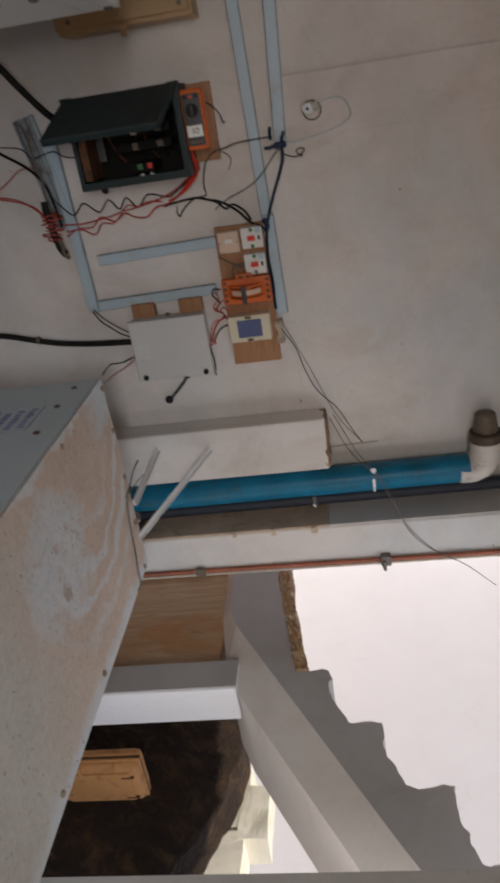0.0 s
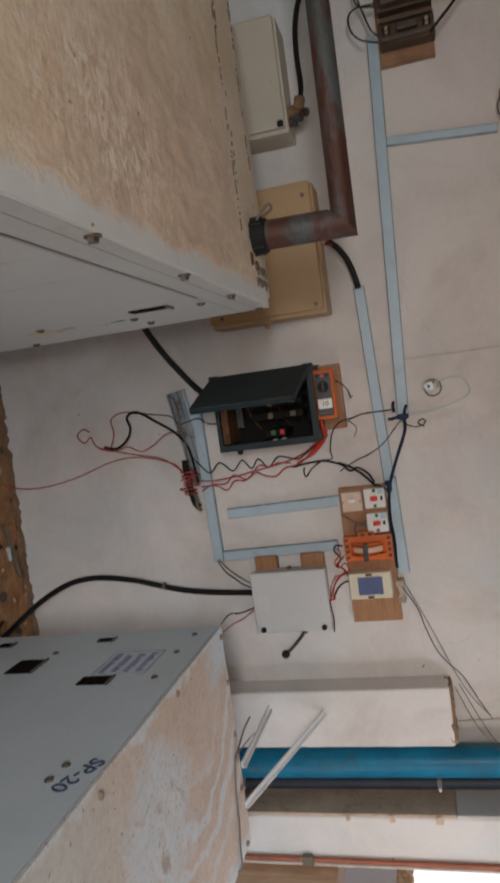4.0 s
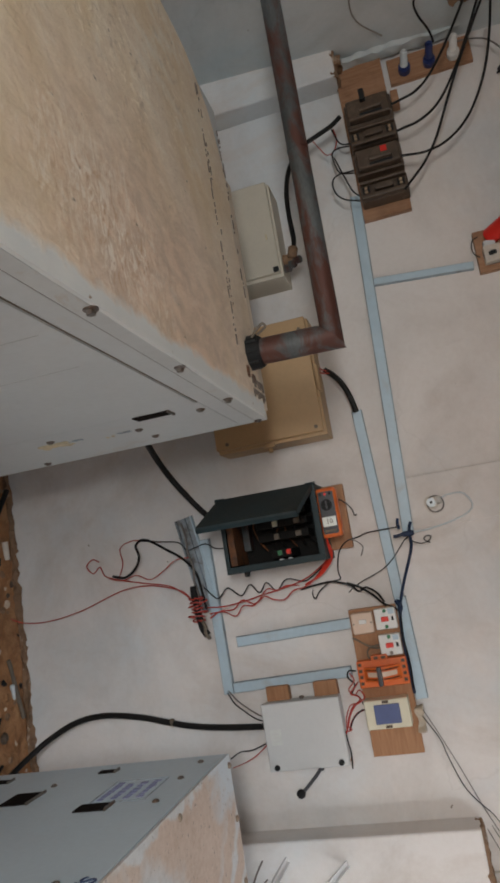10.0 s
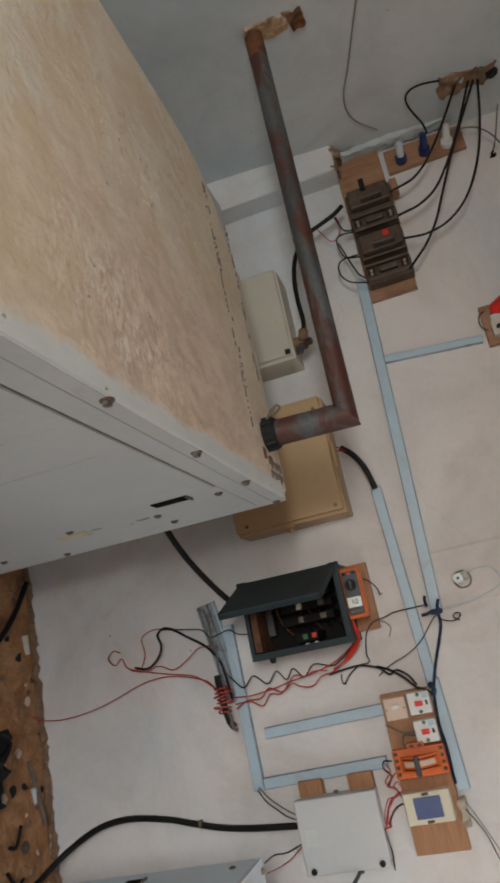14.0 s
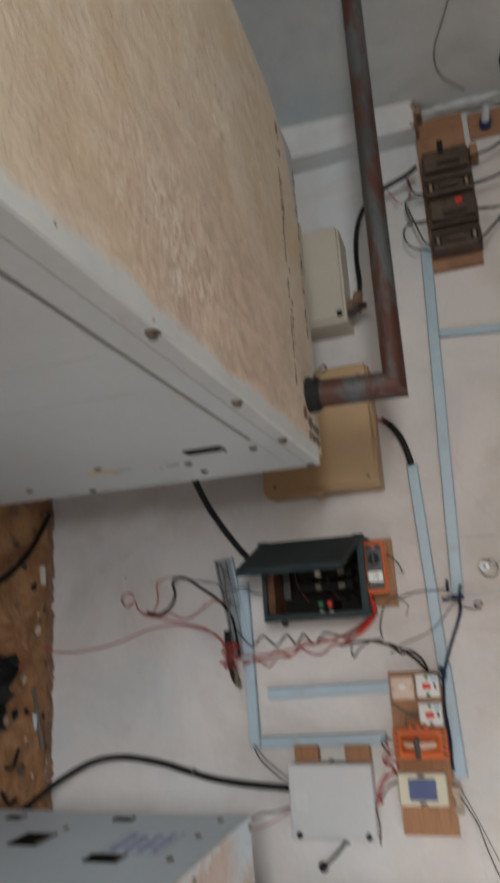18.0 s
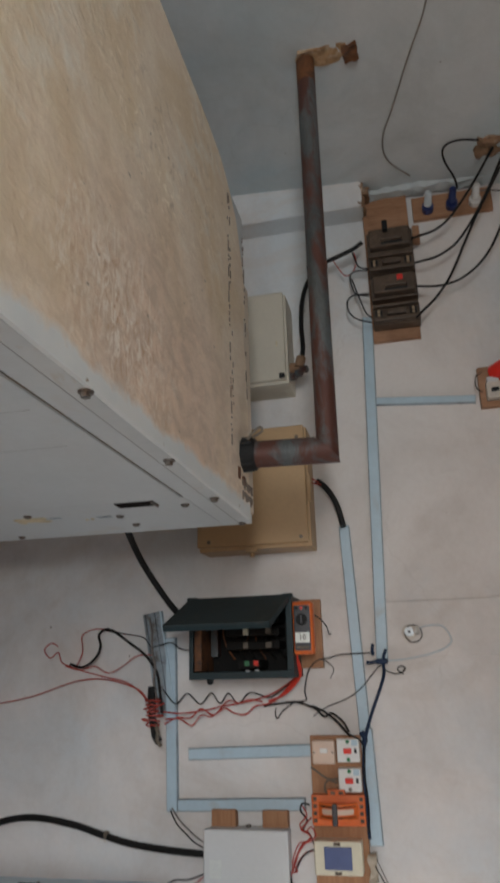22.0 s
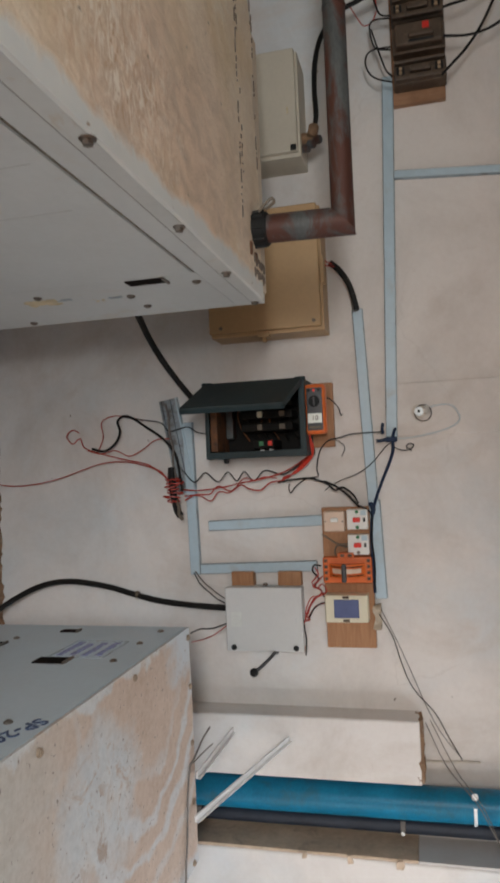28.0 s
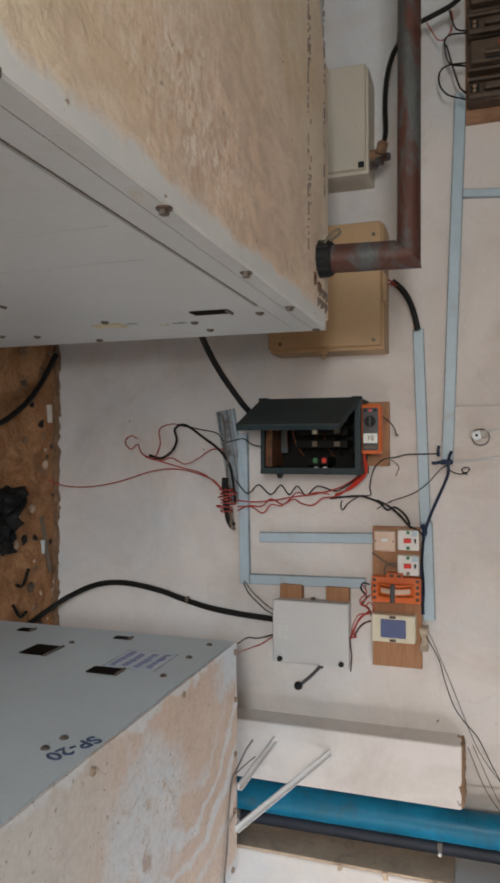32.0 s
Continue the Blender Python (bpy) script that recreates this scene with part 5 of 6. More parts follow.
# ---- trunking ----
def duct(name, a, b, w, d, mat, label, lid=True):
    """A length of flat surface trunking from a to b, both (x, z) on the wall, with its snap-on lid."""
    ax, az = a
    L = math.hypot(b[0] - ax, b[1] - az)
    ang = math.atan2(b[1] - az, b[0] - ax)
    m = Matrix.Translation((ax, 0, az)) @ Matrix.Rotation(-ang, 4, "Y")
    t = thing(name, (ax, W, az), label, "trunking", "cable trunking")
    bm = block(0, L, W - d, W + 0.002, -w / 2, w / 2, bev=0.0015)
    bmesh.ops.transform(bm, matrix=m, verts=bm.verts)
    part("channel", bm, "trunk_edge" if lid else mat, t)
    if lid:
        bm = block(0.002, L - 0.002, W - d - 0.003, W - d + 0.001, -w / 2 + 0.0025, w / 2 - 0.0025, bev=0.001)
        bmesh.ops.transform(bm, matrix=m, verts=bm.verts)
        part("snap_lid", bm, mat, t)
    return t


duct("trunking", (-1.15, 1.580), (0.084, 1.533), 0.038, 0.022, "trunk", "long pale blue plastic cable trunking on the wall")
duct("trunking", (-0.8125, 1.5845), (-0.783, 1.93), 0.028, 0.016, "trunk", "narrow pale trunking branching up to the lamp switch")
duct("trunking", (-0.364, 1.438), (0.30, 1.461), 0.036, 0.018, "trunk", "pale blue plastic trunking below the main run")
duct("trunking", (0.292, 1.4635), (0.624, 1.473), 0.040, 0.022, "trunk", "pale blue plastic trunking beside the switch board")
dd = duct("trunking", (-0.10, 0.737), (0.245, 0.797), 0.066, 0.008, "trunk_dirty", "dirty grey cable trunking with its lid off", False)
da = -math.atan2(0.06, 0.345)
for off, wide, deep, end in ((-0.031, 0.006, 0.026, 0.345), (0.031, 0.006, 0.026, 0.345), (0.004, 0.004, 0.020, 0.33)):
    bm = block(0.003, end, W - deep, W - 0.004, off - wide / 2, off + wide / 2, bev=0.001)
    bmesh.ops.transform(bm, matrix=Matrix.Translation((-0.10, 0, 0.737)) @ Matrix.Rotation(da, 4, "Y"), verts=bm.verts)
    part("channel_wall", bm, "trunk_dirty" if off < 0.02 else "trunk", dd)
duct("trunking", (-0.01, 0.806), (0.540, 0.816), 0.038, 0.018, "trunk", "pale blue plastic trunking at waist height")
duct("trunking", (0.367, 0.872), (0.355, 1.295), 0.036, 0.018, "trunk", "short upright length of pale blue trunking")
duct("trunking", (0.521, 0.835), (0.513, 1.258), 0.036, 0.018, "trunk", "upright pale blue trunking feeding the switch board")


# ---- rewirable fuses on their board ----
def fuse_bank():
    bd = thing("fuse_board", (-1.35, W, 1.59), "plywood board with four brown fuse units", "board")
    part("panel", block(-1.668, -1.043, 2.535, W + 0.003, 1.596, 1.768, bev=0.002), "board", bd)
    for k, (x0, x1) in enumerate(((-1.467, -1.374), (-1.364, -1.290), (-1.272, -1.182), (-1.155, -1.082))):
        t = thing("fuse_unit", ((x0 + x1) / 2, 2.525, 1.605), ("brown bakelite fuse with its carrier pushed in", "brown bakelite fuse base with bare brass terminals")[k % 2], "fuse", "fuse units")
        part("base", block(x0, x1, 2.475, 2.537, 1.603, 1.772, bev=0.005), "bakelite", t)
        mx = (x0 + x1) / 2
        if k % 2 == 0:
            part("carrier", block(x0 + 0.008, x1 - 0.008, 2.438, 2.478, 1.612, 1.764, bev=0.008, seg=3), "bakelite", t)
            part("grip", block(mx + 0.004, mx + 0.020, 2.425, 2.442, 1.655, 1.735, bev=0.005), "bakelite", t)
            part("grip_slot", block(mx + 0.024, mx + 0.031, 2.434, 2.440, 1.655, 1.735, bev=0.001), "clamp", t)
            if k == 2:
                part("red_label", block(mx - 0.028, mx - 0.006, 2.435, 2.439, 1.70, 1.722, bev=0.001), "red_plastic", t)
            else:
                part("handle", block(mx - 0.062, mx - 0.018, 2.42, 2.44, 1.665, 1.685, bev=0.004), "clamp", t)
        else:
            part("bridge", block(mx - 0.014, mx + 0.010, 2.452, 2.478, 1.655, 1.722, bev=0.005), "bakelite", t)
            part("ridge", block(x0 + 0.002, x0 + 0.014, 2.455, 2.478, 1.606, 1.768, bev=0.004), "bakelite", t)
            part("ridge", block(x1 - 0.020, x1 - 0.002, 2.452, 2.478, 1.606, 1.768, bev=0.005), "bakelite", t)
            for z in (1.625, 1.748):
                tm = part("terminal", block(mx - 0.016, mx + 0.016, 2.464, 2.478, z - 0.013, z + 0.013, bev=0.002), "clamp", t)
                for dx in (-0.007, 0.007):
                    part("screw", cyl(bm_new(), (mx + dx, 2.465, z), (mx + dx, 2.458, z), 0.0055, 10, bev=0.001), "old_brass", tm)
    part("edge_block", block(-1.485, -1.425, 2.49, 2.537, 1.775, 1.802, bev=0.004), "board", bd)
    part("lower_batten", block(-1.188, -1.158, 2.515, 2.537, 1.60, 1.77, bev=0.002), "board", bd)


fuse_bank()
setting("broken_plaster", rough_slab(-1.672, -1.640, 2.47, W - 0.002, 1.585, 1.625, 8, 8, 10, 0.014, 45, 6), "mortar_edge", "crumbled plaster beside the fuse board")
setting("plaster_smear", rough_slab(-1.680, -1.655, 2.50, 2.545, 1.63, 2.06, 3, 4, 40, 0.009, 30, 9), "plaster_side", "smeared plaster lip over the head of the boards")


def lamp_bar():
    t = thing("holder_board", (-1.555, W, 1.775), "narrow plywood board with plug holders", "board")
    part("panel", block(-1.640, -1.538, 2.542, W + 0.003, 1.788, 2.085, bev=0.002), "board", t)
    for z, mat, lab in ((1.845, "milky", "milky plastic indicator in a blue holder"), (1.935, "blue_plug", "dark blue plug pushed into a holder"), (2.02, "white_plastic", "white porcelain lamp holder")):
        h = thing("plug_holder", (-1.570, 2.515, z), lab, "plug", "plug holders")
        part("base", cyl(bm_new(), (-1.575, 2.544, z), (-1.575, 2.51, z), 0.022, 20, bev=0.004), "blue_plug" if mat != "white_plastic" else "white_plastic", h)
        part("cap", cyl(bm_new(), (-1.575, 2.512, z), (-1.597, 2.455, z + 0.004), 0.015, 18, r2=0.013, bev=0.004), mat, h)


lamp_bar()


def red_lamp():
    t = thing("indicator_switch", (-0.82, W, 1.95), "small wooden plate with a white switch and a red lamp cap", "switch")
    part("plate", block(-0.895, -0.745, 2.535, W + 0.003, 1.945, 2.050, bev=0.002), "board", t)
    part("switch", block(-0.825, -0.765, 2.50, 2.537, 1.965, 2.025, bev=0.005), "hazy", t)
    part("toggle", block(-0.80, -0.788, 2.49, 2.502, 1.985, 2.005, bev=0.002), "clamp", t)
    part("socket", block(-0.845, -0.815, 2.505, 2.537, 1.97, 2.01, bev=0.004), "grey_box", t)
    cap = bm_new()
    cyl(cap, (-0.862, 2.53, 1.995), (-0.874, 2.475, 2.055), 0.029, 22, r2=0.033, bev=0.004)
    lc = part("lamp_cap", cap, "red_plastic", t, "red plastic lamp cap")
    # darker red disc paints in the dim inside of the open cap
    part("cap_end", cyl(bm_new(), (-0.8735, 2.477, 2.0535), (-0.8745, 2.4725, 2.058), 0.023, 20), "red_shaded", lc)
    lw = bm_new()
    tube(lw, [(-0.80, 2.535, 1.955), (-0.82, 2.53, 1.935), (-0.86, 2.53, 1.938), (-0.875, 2.535, 1.96)], 0.002)
    part("wire_loop", lw, "black_cable", t)
    part("dark_symbol", block(-0.800, -0.786, 2.4985, 2.5015, 1.980, 1.996, bev=0.001), "clamp", t)


red_lamp()

rose = thing("cord_outlet", (0.0, W, 1.62), "small white round cord outlet on a smudged patch of wall", "cord outlet")
part("base", cyl(bm_new(), (0, W + 0.002, 1.627), (0, 2.535, 1.627), 0.024, 24, bev=0.004), "hazy", rose)
part("ring", cyl(bm_new(), (-0.004, 2.536, 1.647), (-0.006, 2.527, 1.657), 0.014, 20, bev=0.003), "white_pvc", rose)
part("cap", cyl(bm_new(), (0, 2.537, 1.627), (0, 2.520, 1.627), 0.015, 20, bev=0.004), "milky", rose)
rg = bm_new()
tube(rg, [(0.006 + 0.027 * math.cos(a), 2.533, 1.640 + 0.027 * math.sin(a)) for a in (k * math.pi / 6 for k in range(13))], 0.0022, 6, 3)
part("wire_ring", rg, "grey_wire", rose)
part("slot", block(-0.004, 0.004, 2.518, 2.522, 1.623, 1.631), "clamp", rose)

# ---- downpipe corner ----
def downpipe():
    t = thing("downpipe", (1.30, 2.5, 0), "blue plastic downpipe with a white elbow at its head", "downpipe")
    part("barrel", cyl(bm_new(), (1.282, 2.495, -0.02), (1.272, 2.495, 2.085), 0.053, 32), "blue_pvc", t)
    el = bm_new()
    tube(el, [(1.275, 2.495, 2.05), (1.274, 2.495, 2.10), (1.25, 2.495, 2.135), (1.20, 2.497, 2.145), (1.15, 2.50, 2.147)], 0.054, 24, 6)
    part("elbow", el, "white_pvc", t, "grubby white plastic elbow")
    part("collar", cyl(bm_new(), (1.17, 2.50, 2.147), (1.13, 2.50, 2.147), 0.058, 24, bev=0.004), "bakelite", t)
    part("end_cap", cyl(bm_new(), (1.135, 2.50, 2.147), (1.06, 2.51, 2.147), 0.045, 24, r2=0.035, bev=0.006), "tape", t)
    cl = bm_new()
    cyl(cl, (1.278, 2.495, 1.731), (1.278, 2.495, 1.741), 0.0545, 28)
    c = part("pipe_clip", cl, "steel_strip", t, "bright steel pipe clip")
    part("clip_screw", cyl(bm_new(), (1.228, 2.455, 1.736), (1.220, 2.44, 1.736), 0.010, 12), "steel_strip", c)


downpipe()
setting("pier_side_low", block(1.412, 1.424, 2.404, W + 0.004, -0.05, 1.555, bev=0.003), "stained", "brown stained side of the pier")
setting("pier_side_high", block(1.414, 1.424, 2.404, W + 0.004, 1.556, H, bev=0.003), "cement", "grey cement side of the pier")
cd = thing("conduit", (1.365, 2.5, 0), "dark conduit standing beside the blue downpipe", "conduit")
part("tube", cyl(bm_new(), (1.368, 2.515, -0.02), (1.358, 2.515, H), 0.024, 18), "dark_pipe", cd)
for z in (1.5, 0.8):
    k = part("clip", block(1.335, 1.378, 2.485, 2.52, z, z + 0.016, bev=0.003), "grey_wire", cd)
    part("clip_screw", cyl(bm_new(), (1.372, 2.487, z + 0.008), (1.372, 2.478, z + 0.008), 0.006, 10), "steel_strip", k)
cp = thing("copper_pipe", (1.57, 2.39, 0), "thin oxidised copper pipe clipped up the pier", "pipe")
part("tube", cyl(bm_new(), (1.560, 2.388, -0.02), (1.585, 2.388, H), 0.0085, 12), "copper", cp)
part("cable", cyl(bm_new(), (1.580, 2.392, -0.02), (1.603, 2.392, H), 0.005, 10), "hazy", cp)
part("fitting", block(1.552, 1.588, 2.372, 2.394, 1.02, 1.058, bev=0.005), "tape", cp, "dark pipe fitting")
ck = bm_new()
bx(ck, 1.555, 1.60, 2.370, 2.40, 1.735, 1.775, bev=0.006)
bx(ck, 1.57, 1.615, 2.362, 2.39, 1.742, 1.756, bev=0.004)
part("clip", ck, "grey_wire", cp, "grey plastic pipe clip")

# two strips propped from the pilaster to the enclosure
for a, b, lab in (((1.073, 2.452, 1.15), (1.105, 1.955, 0.985), "bright galvanised strip"), ((1.053, 2.452, 0.955), (1.0, 1.98, 0.985), "bright galvanised strip")):
    va, vb = Vector(a), Vector(b)
    d = (vb - va)
    bm = block(-0.009, 0.009, -0.003, 0.003, 0, d.length, bev=0.0015)
    bx(bm, 0.0065, 0.009, -0.003, 0.012, 0, d.length, bev=0.001)
    bmesh.ops.transform(bm, matrix=Matrix.Translation(va) @ d.to_track_quat("Z", "Y").to_matrix().to_4x4(), verts=bm.verts)
    solo("steel_strip", bm, "steel_strip", lab + " propped between pilaster and enclosure lid", "steel strip", "propped steel strips")

solo("wall_rod", cyl(bm_new(), (1.166, 2.555, 1.59), (1.160, 2.555, 1.765), 0.003, 10), "hazy", "thin pale rod fixed upright on the wall above the pilaster", "rod")
for z, k in ((1.335, 0.010), (1.49, 0.012), (1.19, 0.007)):
    setting("pier_chip", rough_slab(1.414, 1.414 + k * 2, 2.396, 2.404, z, z + k * 1.6, 3, 3, 3, 0.006, 60, z), "stained", "chipped brown edge of the pier")


# ---- wires and cables ----
def wire(name, mat, r, label, category, group, pts):
    return solo(name, tube(bm_new(), pts, r, 8 if r > 0.004 else 6, 6, 0.05), mat, label, category, group)


wire("red_wire", "red_wire", 0.0022, "slack red wire trailing from the bundle down to the earth floor", "wire", "loose wires", [(0.135, 2.450, -0.010), (0.184, 2.530, 0.025), (0.196, 2.530, 0.140), (0.175, 2.530, 0.290), (0.127, 2.530, 0.460), (0.124, 2.530, 0.577), (0.157, 2.530, 0.690), (0.193, 2.530, 0.730)])
wire("red_wire", "red_wire", 0.0022, "red wire ending in a small coil against the wall", "wire", "loose wires", [(0.006, 2.530, 0.383), (-0.006, 2.530, 0.356), (0.017, 2.530, 0.330), (0.046, 2.530, 0.355), (0.027, 2.530, 0.385), (0.064, 2.530, 0.404), (0.089, 2.530, 0.471), (0.113, 2.530, 0.560), (0.138, 2.530, 0.657), (0.186, 2.530, 0.720), (0.217, 2.530, 0.740)])
wire("red_wire", "red_wire", 0.002, "thin red wire looping on the wall", "wire", "loose wires", [(0.082, 2.530, 0.456), (0.028, 2.530, 0.480), (-0.025, 2.530, 0.475), (-0.047, 2.530, 0.509), (-0.047, 2.530, 0.565), (-0.027, 2.530, 0.642)])
wire("red_wire", "red_wire", 0.002, "thin red wire looping on the wall", "wire", "loose wires", [(0.075, 2.525, 0.418), (0.089, 2.525, 0.474), (0.079, 2.525, 0.530), (0.102, 2.525, 0.584), (0.079, 2.525, 0.640), (0.048, 2.525, 0.689), (0.046, 2.525, 0.750)])
wire("black_cable", "black_cable", 0.0045, "taped black cable end hooked over on the wall", "cable", "loose wires", [(0.069, 2.515, 0.441), (0.080, 2.515, 0.490), (0.052, 2.515, 0.536), (0.012, 2.515, 0.555), (-0.027, 2.515, 0.547), (-0.046, 2.515, 0.574), (-0.035, 2.515, 0.609), (-0.001, 2.515, 0.658), (0.044, 2.515, 0.721), (0.098, 2.515, 0.764), (0.158, 2.515, 0.778), (0.238, 2.515, 0.787)])
wire("black_wire", "black_cable", 0.0022, "thin black wire into the fuse cabinet", "wire", "loose wires", [(-0.042, 2.520, 0.570), (-0.026, 2.520, 0.657), (-0.013, 2.520, 0.715), (0.019, 2.520, 0.744), (0.014, 2.520, 0.779), (0.008, 2.520, 0.818), (0.029, 2.520, 0.851), (0.035, 2.520, 0.884)])
wire("black_wire", "black_cable", 0.0025, "black wire zigzagging below the fuse cabinet", "wire", "loose wires", [(0.161, 2.525, 0.787), (0.207, 2.525, 0.832), (0.175, 2.525, 0.874), (0.209, 2.525, 0.920), (0.175, 2.525, 0.958), (0.208, 2.525, 0.989), (0.177, 2.525, 1.018), (0.210, 2.525, 1.052), (0.176, 2.525, 1.092), (0.192, 2.525, 1.153), (0.180, 2.525, 1.184), (0.155, 2.525, 1.222), (0.129, 2.525, 1.249)])
wire("red_wire", "red_wire", 0.0026, "red wire slung below the fuse cabinet", "wire", "loose wires", [(0.231, 2.520, 0.779), (0.237, 2.520, 0.853), (0.228, 2.520, 0.942), (0.217, 2.520, 0.998), (0.208, 2.520, 1.061), (0.195, 2.520, 1.124), (0.180, 2.520, 1.170), (0.154, 2.520, 1.216), (0.125, 2.520, 1.252), (0.092, 2.520, 1.246), (0.054, 2.520, 1.243)])
wire("red_wire", "red_wire", 0.0026, "red wire slung below the fuse cabinet", "wire", "loose wires", [(0.270, 2.515, 0.797), (0.251, 2.515, 0.838), (0.251, 2.515, 0.889), (0.224, 2.515, 0.924), (0.243, 2.515, 0.967), (0.223, 2.515, 1.006), (0.238, 2.515, 1.038), (0.243, 2.515, 1.077), (0.218, 2.515, 1.112), (0.211, 2.515, 1.155), (0.189, 2.515, 1.193), (0.151, 2.515, 1.232), (0.118, 2.515, 1.256), (0.077, 2.515, 1.250)])
wire("red_wire", "red_wire", 0.0024, "twisted dark red wire below the fuse cabinet", "wire", "loose wires", [(0.255, 2.520, 0.795), (0.255, 2.520, 0.849), (0.276, 2.520, 0.891), (0.245, 2.520, 0.922), (0.249, 2.520, 0.958), (0.234, 2.520, 0.982), (0.200, 2.520, 1.018), (0.208, 2.520, 1.054), (0.198, 2.520, 1.092), (0.204, 2.520, 1.135)])
wire("black_cable", "black_cable", 0.0036, "black cable looped from the wires to the switch board", "cable", "loose wires", [(0.219, 2.525, 1.137), (0.212, 2.525, 1.183), (0.208, 2.525, 1.240), (0.215, 2.525, 1.273), (0.230, 2.525, 1.310), (0.253, 2.525, 1.335), (0.244, 2.525, 1.361), (0.268, 2.525, 1.394), (0.300, 2.525, 1.412)])
wire("black_cable", "black_cable", 0.004, "black cable bent down to the switch board", "cable", "loose wires", [(0.220, 2.520, 1.299), (0.238, 2.520, 1.337), (0.267, 2.520, 1.375), (0.296, 2.520, 1.401), (0.313, 2.520, 1.416)])
wire("black_wire", "black_cable", 0.0022, "thin black wire climbing to the trunking end", "wire", "loose wires", [(0.225, 2.525, 1.179), (0.240, 2.525, 1.175), (0.257, 2.525, 1.182), (0.234, 2.525, 1.201), (0.209, 2.525, 1.240), (0.203, 2.525, 1.279), (0.174, 2.525, 1.276), (0.115, 2.525, 1.290), (0.082, 2.525, 1.321), (0.073, 2.525, 1.365), (0.064, 2.525, 1.398), (0.062, 2.525, 1.465), (0.061, 2.525, 1.511)])
wire("grey_wire", "grey_wire", 0.0016, "thin grey wire with a hooked end", "wire", "loose wires", [(0.075, 2.525, 1.328), (0.087, 2.525, 1.357), (0.109, 2.525, 1.375), (0.138, 2.525, 1.363)])
wire("black_wire", "black_cable", 0.002, "black test lead leaving the multimeter", "wire", "loose wires", [(-0.094, 2.470, 1.278), (-0.067, 2.470, 1.317), (-0.053, 2.470, 1.342), (-0.025, 2.470, 1.366), (0.000, 2.470, 1.373), (-0.003, 2.470, 1.381)])
wire("black_wire", "black_cable", 0.0018, "thin dark wire from the cables to the taped trunking end", "wire", "loose wires", [(0.252, 2.525, 1.300), (0.235, 2.525, 1.325), (0.218, 2.525, 1.362), (0.205, 2.525, 1.400), (0.186, 2.525, 1.438), (0.160, 2.525, 1.470), (0.135, 2.525, 1.492), (0.110, 2.522, 1.515), (0.100, 2.520, 1.530)])
wire("black_wire", "black_cable", 0.0020, "thin black wire curled into an eyelet beside the trunking end", "wire", "loose wires", [(0.110, 2.518, 1.536), (0.122, 2.520, 1.552), (0.128, 2.522, 1.575), (0.122, 2.522, 1.596), (0.110, 2.522, 1.604), (0.106, 2.522, 1.590), (0.116, 2.522, 1.580), (0.130, 2.522, 1.598)])
wire("black_cable", "black_cable", 0.011, "thick black cable rising behind the cream enclosure", "cable", "thick cables", [(-0.335, 1.870, 0.800), (-0.378, 1.950, 0.842), (-0.328, 2.150, 0.796), (-0.262, 2.300, 0.780), (-0.188, 2.380, 0.803), (-0.098, 2.440, 0.855), (-0.075, 2.470, 0.881)])
wire("black_cable", "black_cable", 0.0105, "thick black cable drooping from the isolator to the floor", "cable", "thick cables", [(0.650, 2.500, 0.938), (0.640, 2.500, 0.800), (0.624, 2.500, 0.679), (0.599, 2.500, 0.578), (0.575, 2.500, 0.487), (0.556, 2.500, 0.345), (0.571, 2.500, 0.223), (0.622, 2.480, 0.110), (0.672, 2.420, 0.048), (0.715, 2.350, 0.008), (0.747, 2.300, -0.043)])
wire("black_wire", "black_cable", 0.0024, "thin black wire leaving the isolator", "wire", "loose wires", [(0.702, 2.500, 0.944), (0.722, 2.500, 0.884), (0.724, 2.500, 0.841), (0.690, 2.300, 0.873)])
wire("red_wire", "red_wire", 0.002, "thin dark red wire leaving the isolator", "wire", "loose wires", [(0.706, 2.500, 0.943), (0.741, 2.500, 0.894), (0.760, 2.500, 0.851), (0.718, 2.300, 0.876)])
wire("grey_wire", "grey_wire", 0.0026, "grey wire from the trunking to the isolator", "wire", "loose wires", [(0.526, 2.530, 0.819), (0.562, 2.530, 0.846), (0.590, 2.530, 0.878), (0.613, 2.530, 0.909), (0.628, 2.530, 0.937)])
wire("black_wire", "black_cable", 0.0022, "thin black wire from the trunking to the isolator", "wire", "loose wires", [(0.531, 2.525, 0.816), (0.570, 2.525, 0.837), (0.601, 2.525, 0.871), (0.625, 2.525, 0.900), (0.640, 2.525, 0.934)])
wire("black_cable", "navy", 0.0052, "taped black cable dropping from the trunking end past the switch board", "cable", "loose wires", [(0.052, 2.520, 1.548), (0.072, 2.516, 1.540), (0.095, 2.514, 1.537), (0.128, 2.516, 1.536), (0.165, 2.520, 1.523), (0.208, 2.520, 1.504), (0.255, 2.520, 1.484), (0.305, 2.516, 1.466), (0.350, 2.520, 1.456), (0.405, 2.520, 1.451), (0.500, 2.520, 1.451), (0.600, 2.520, 1.454)])
wire("black_cable", "black_cable", 0.003, "thin black cable beside the switch board", "cable", "loose wires", [(0.306, 2.515, 1.413), (0.315, 2.515, 1.431), (0.334, 2.515, 1.453), (0.379, 2.515, 1.456), (0.417, 2.515, 1.451), (0.468, 2.515, 1.456), (0.519, 2.515, 1.458), (0.583, 2.515, 1.455)])
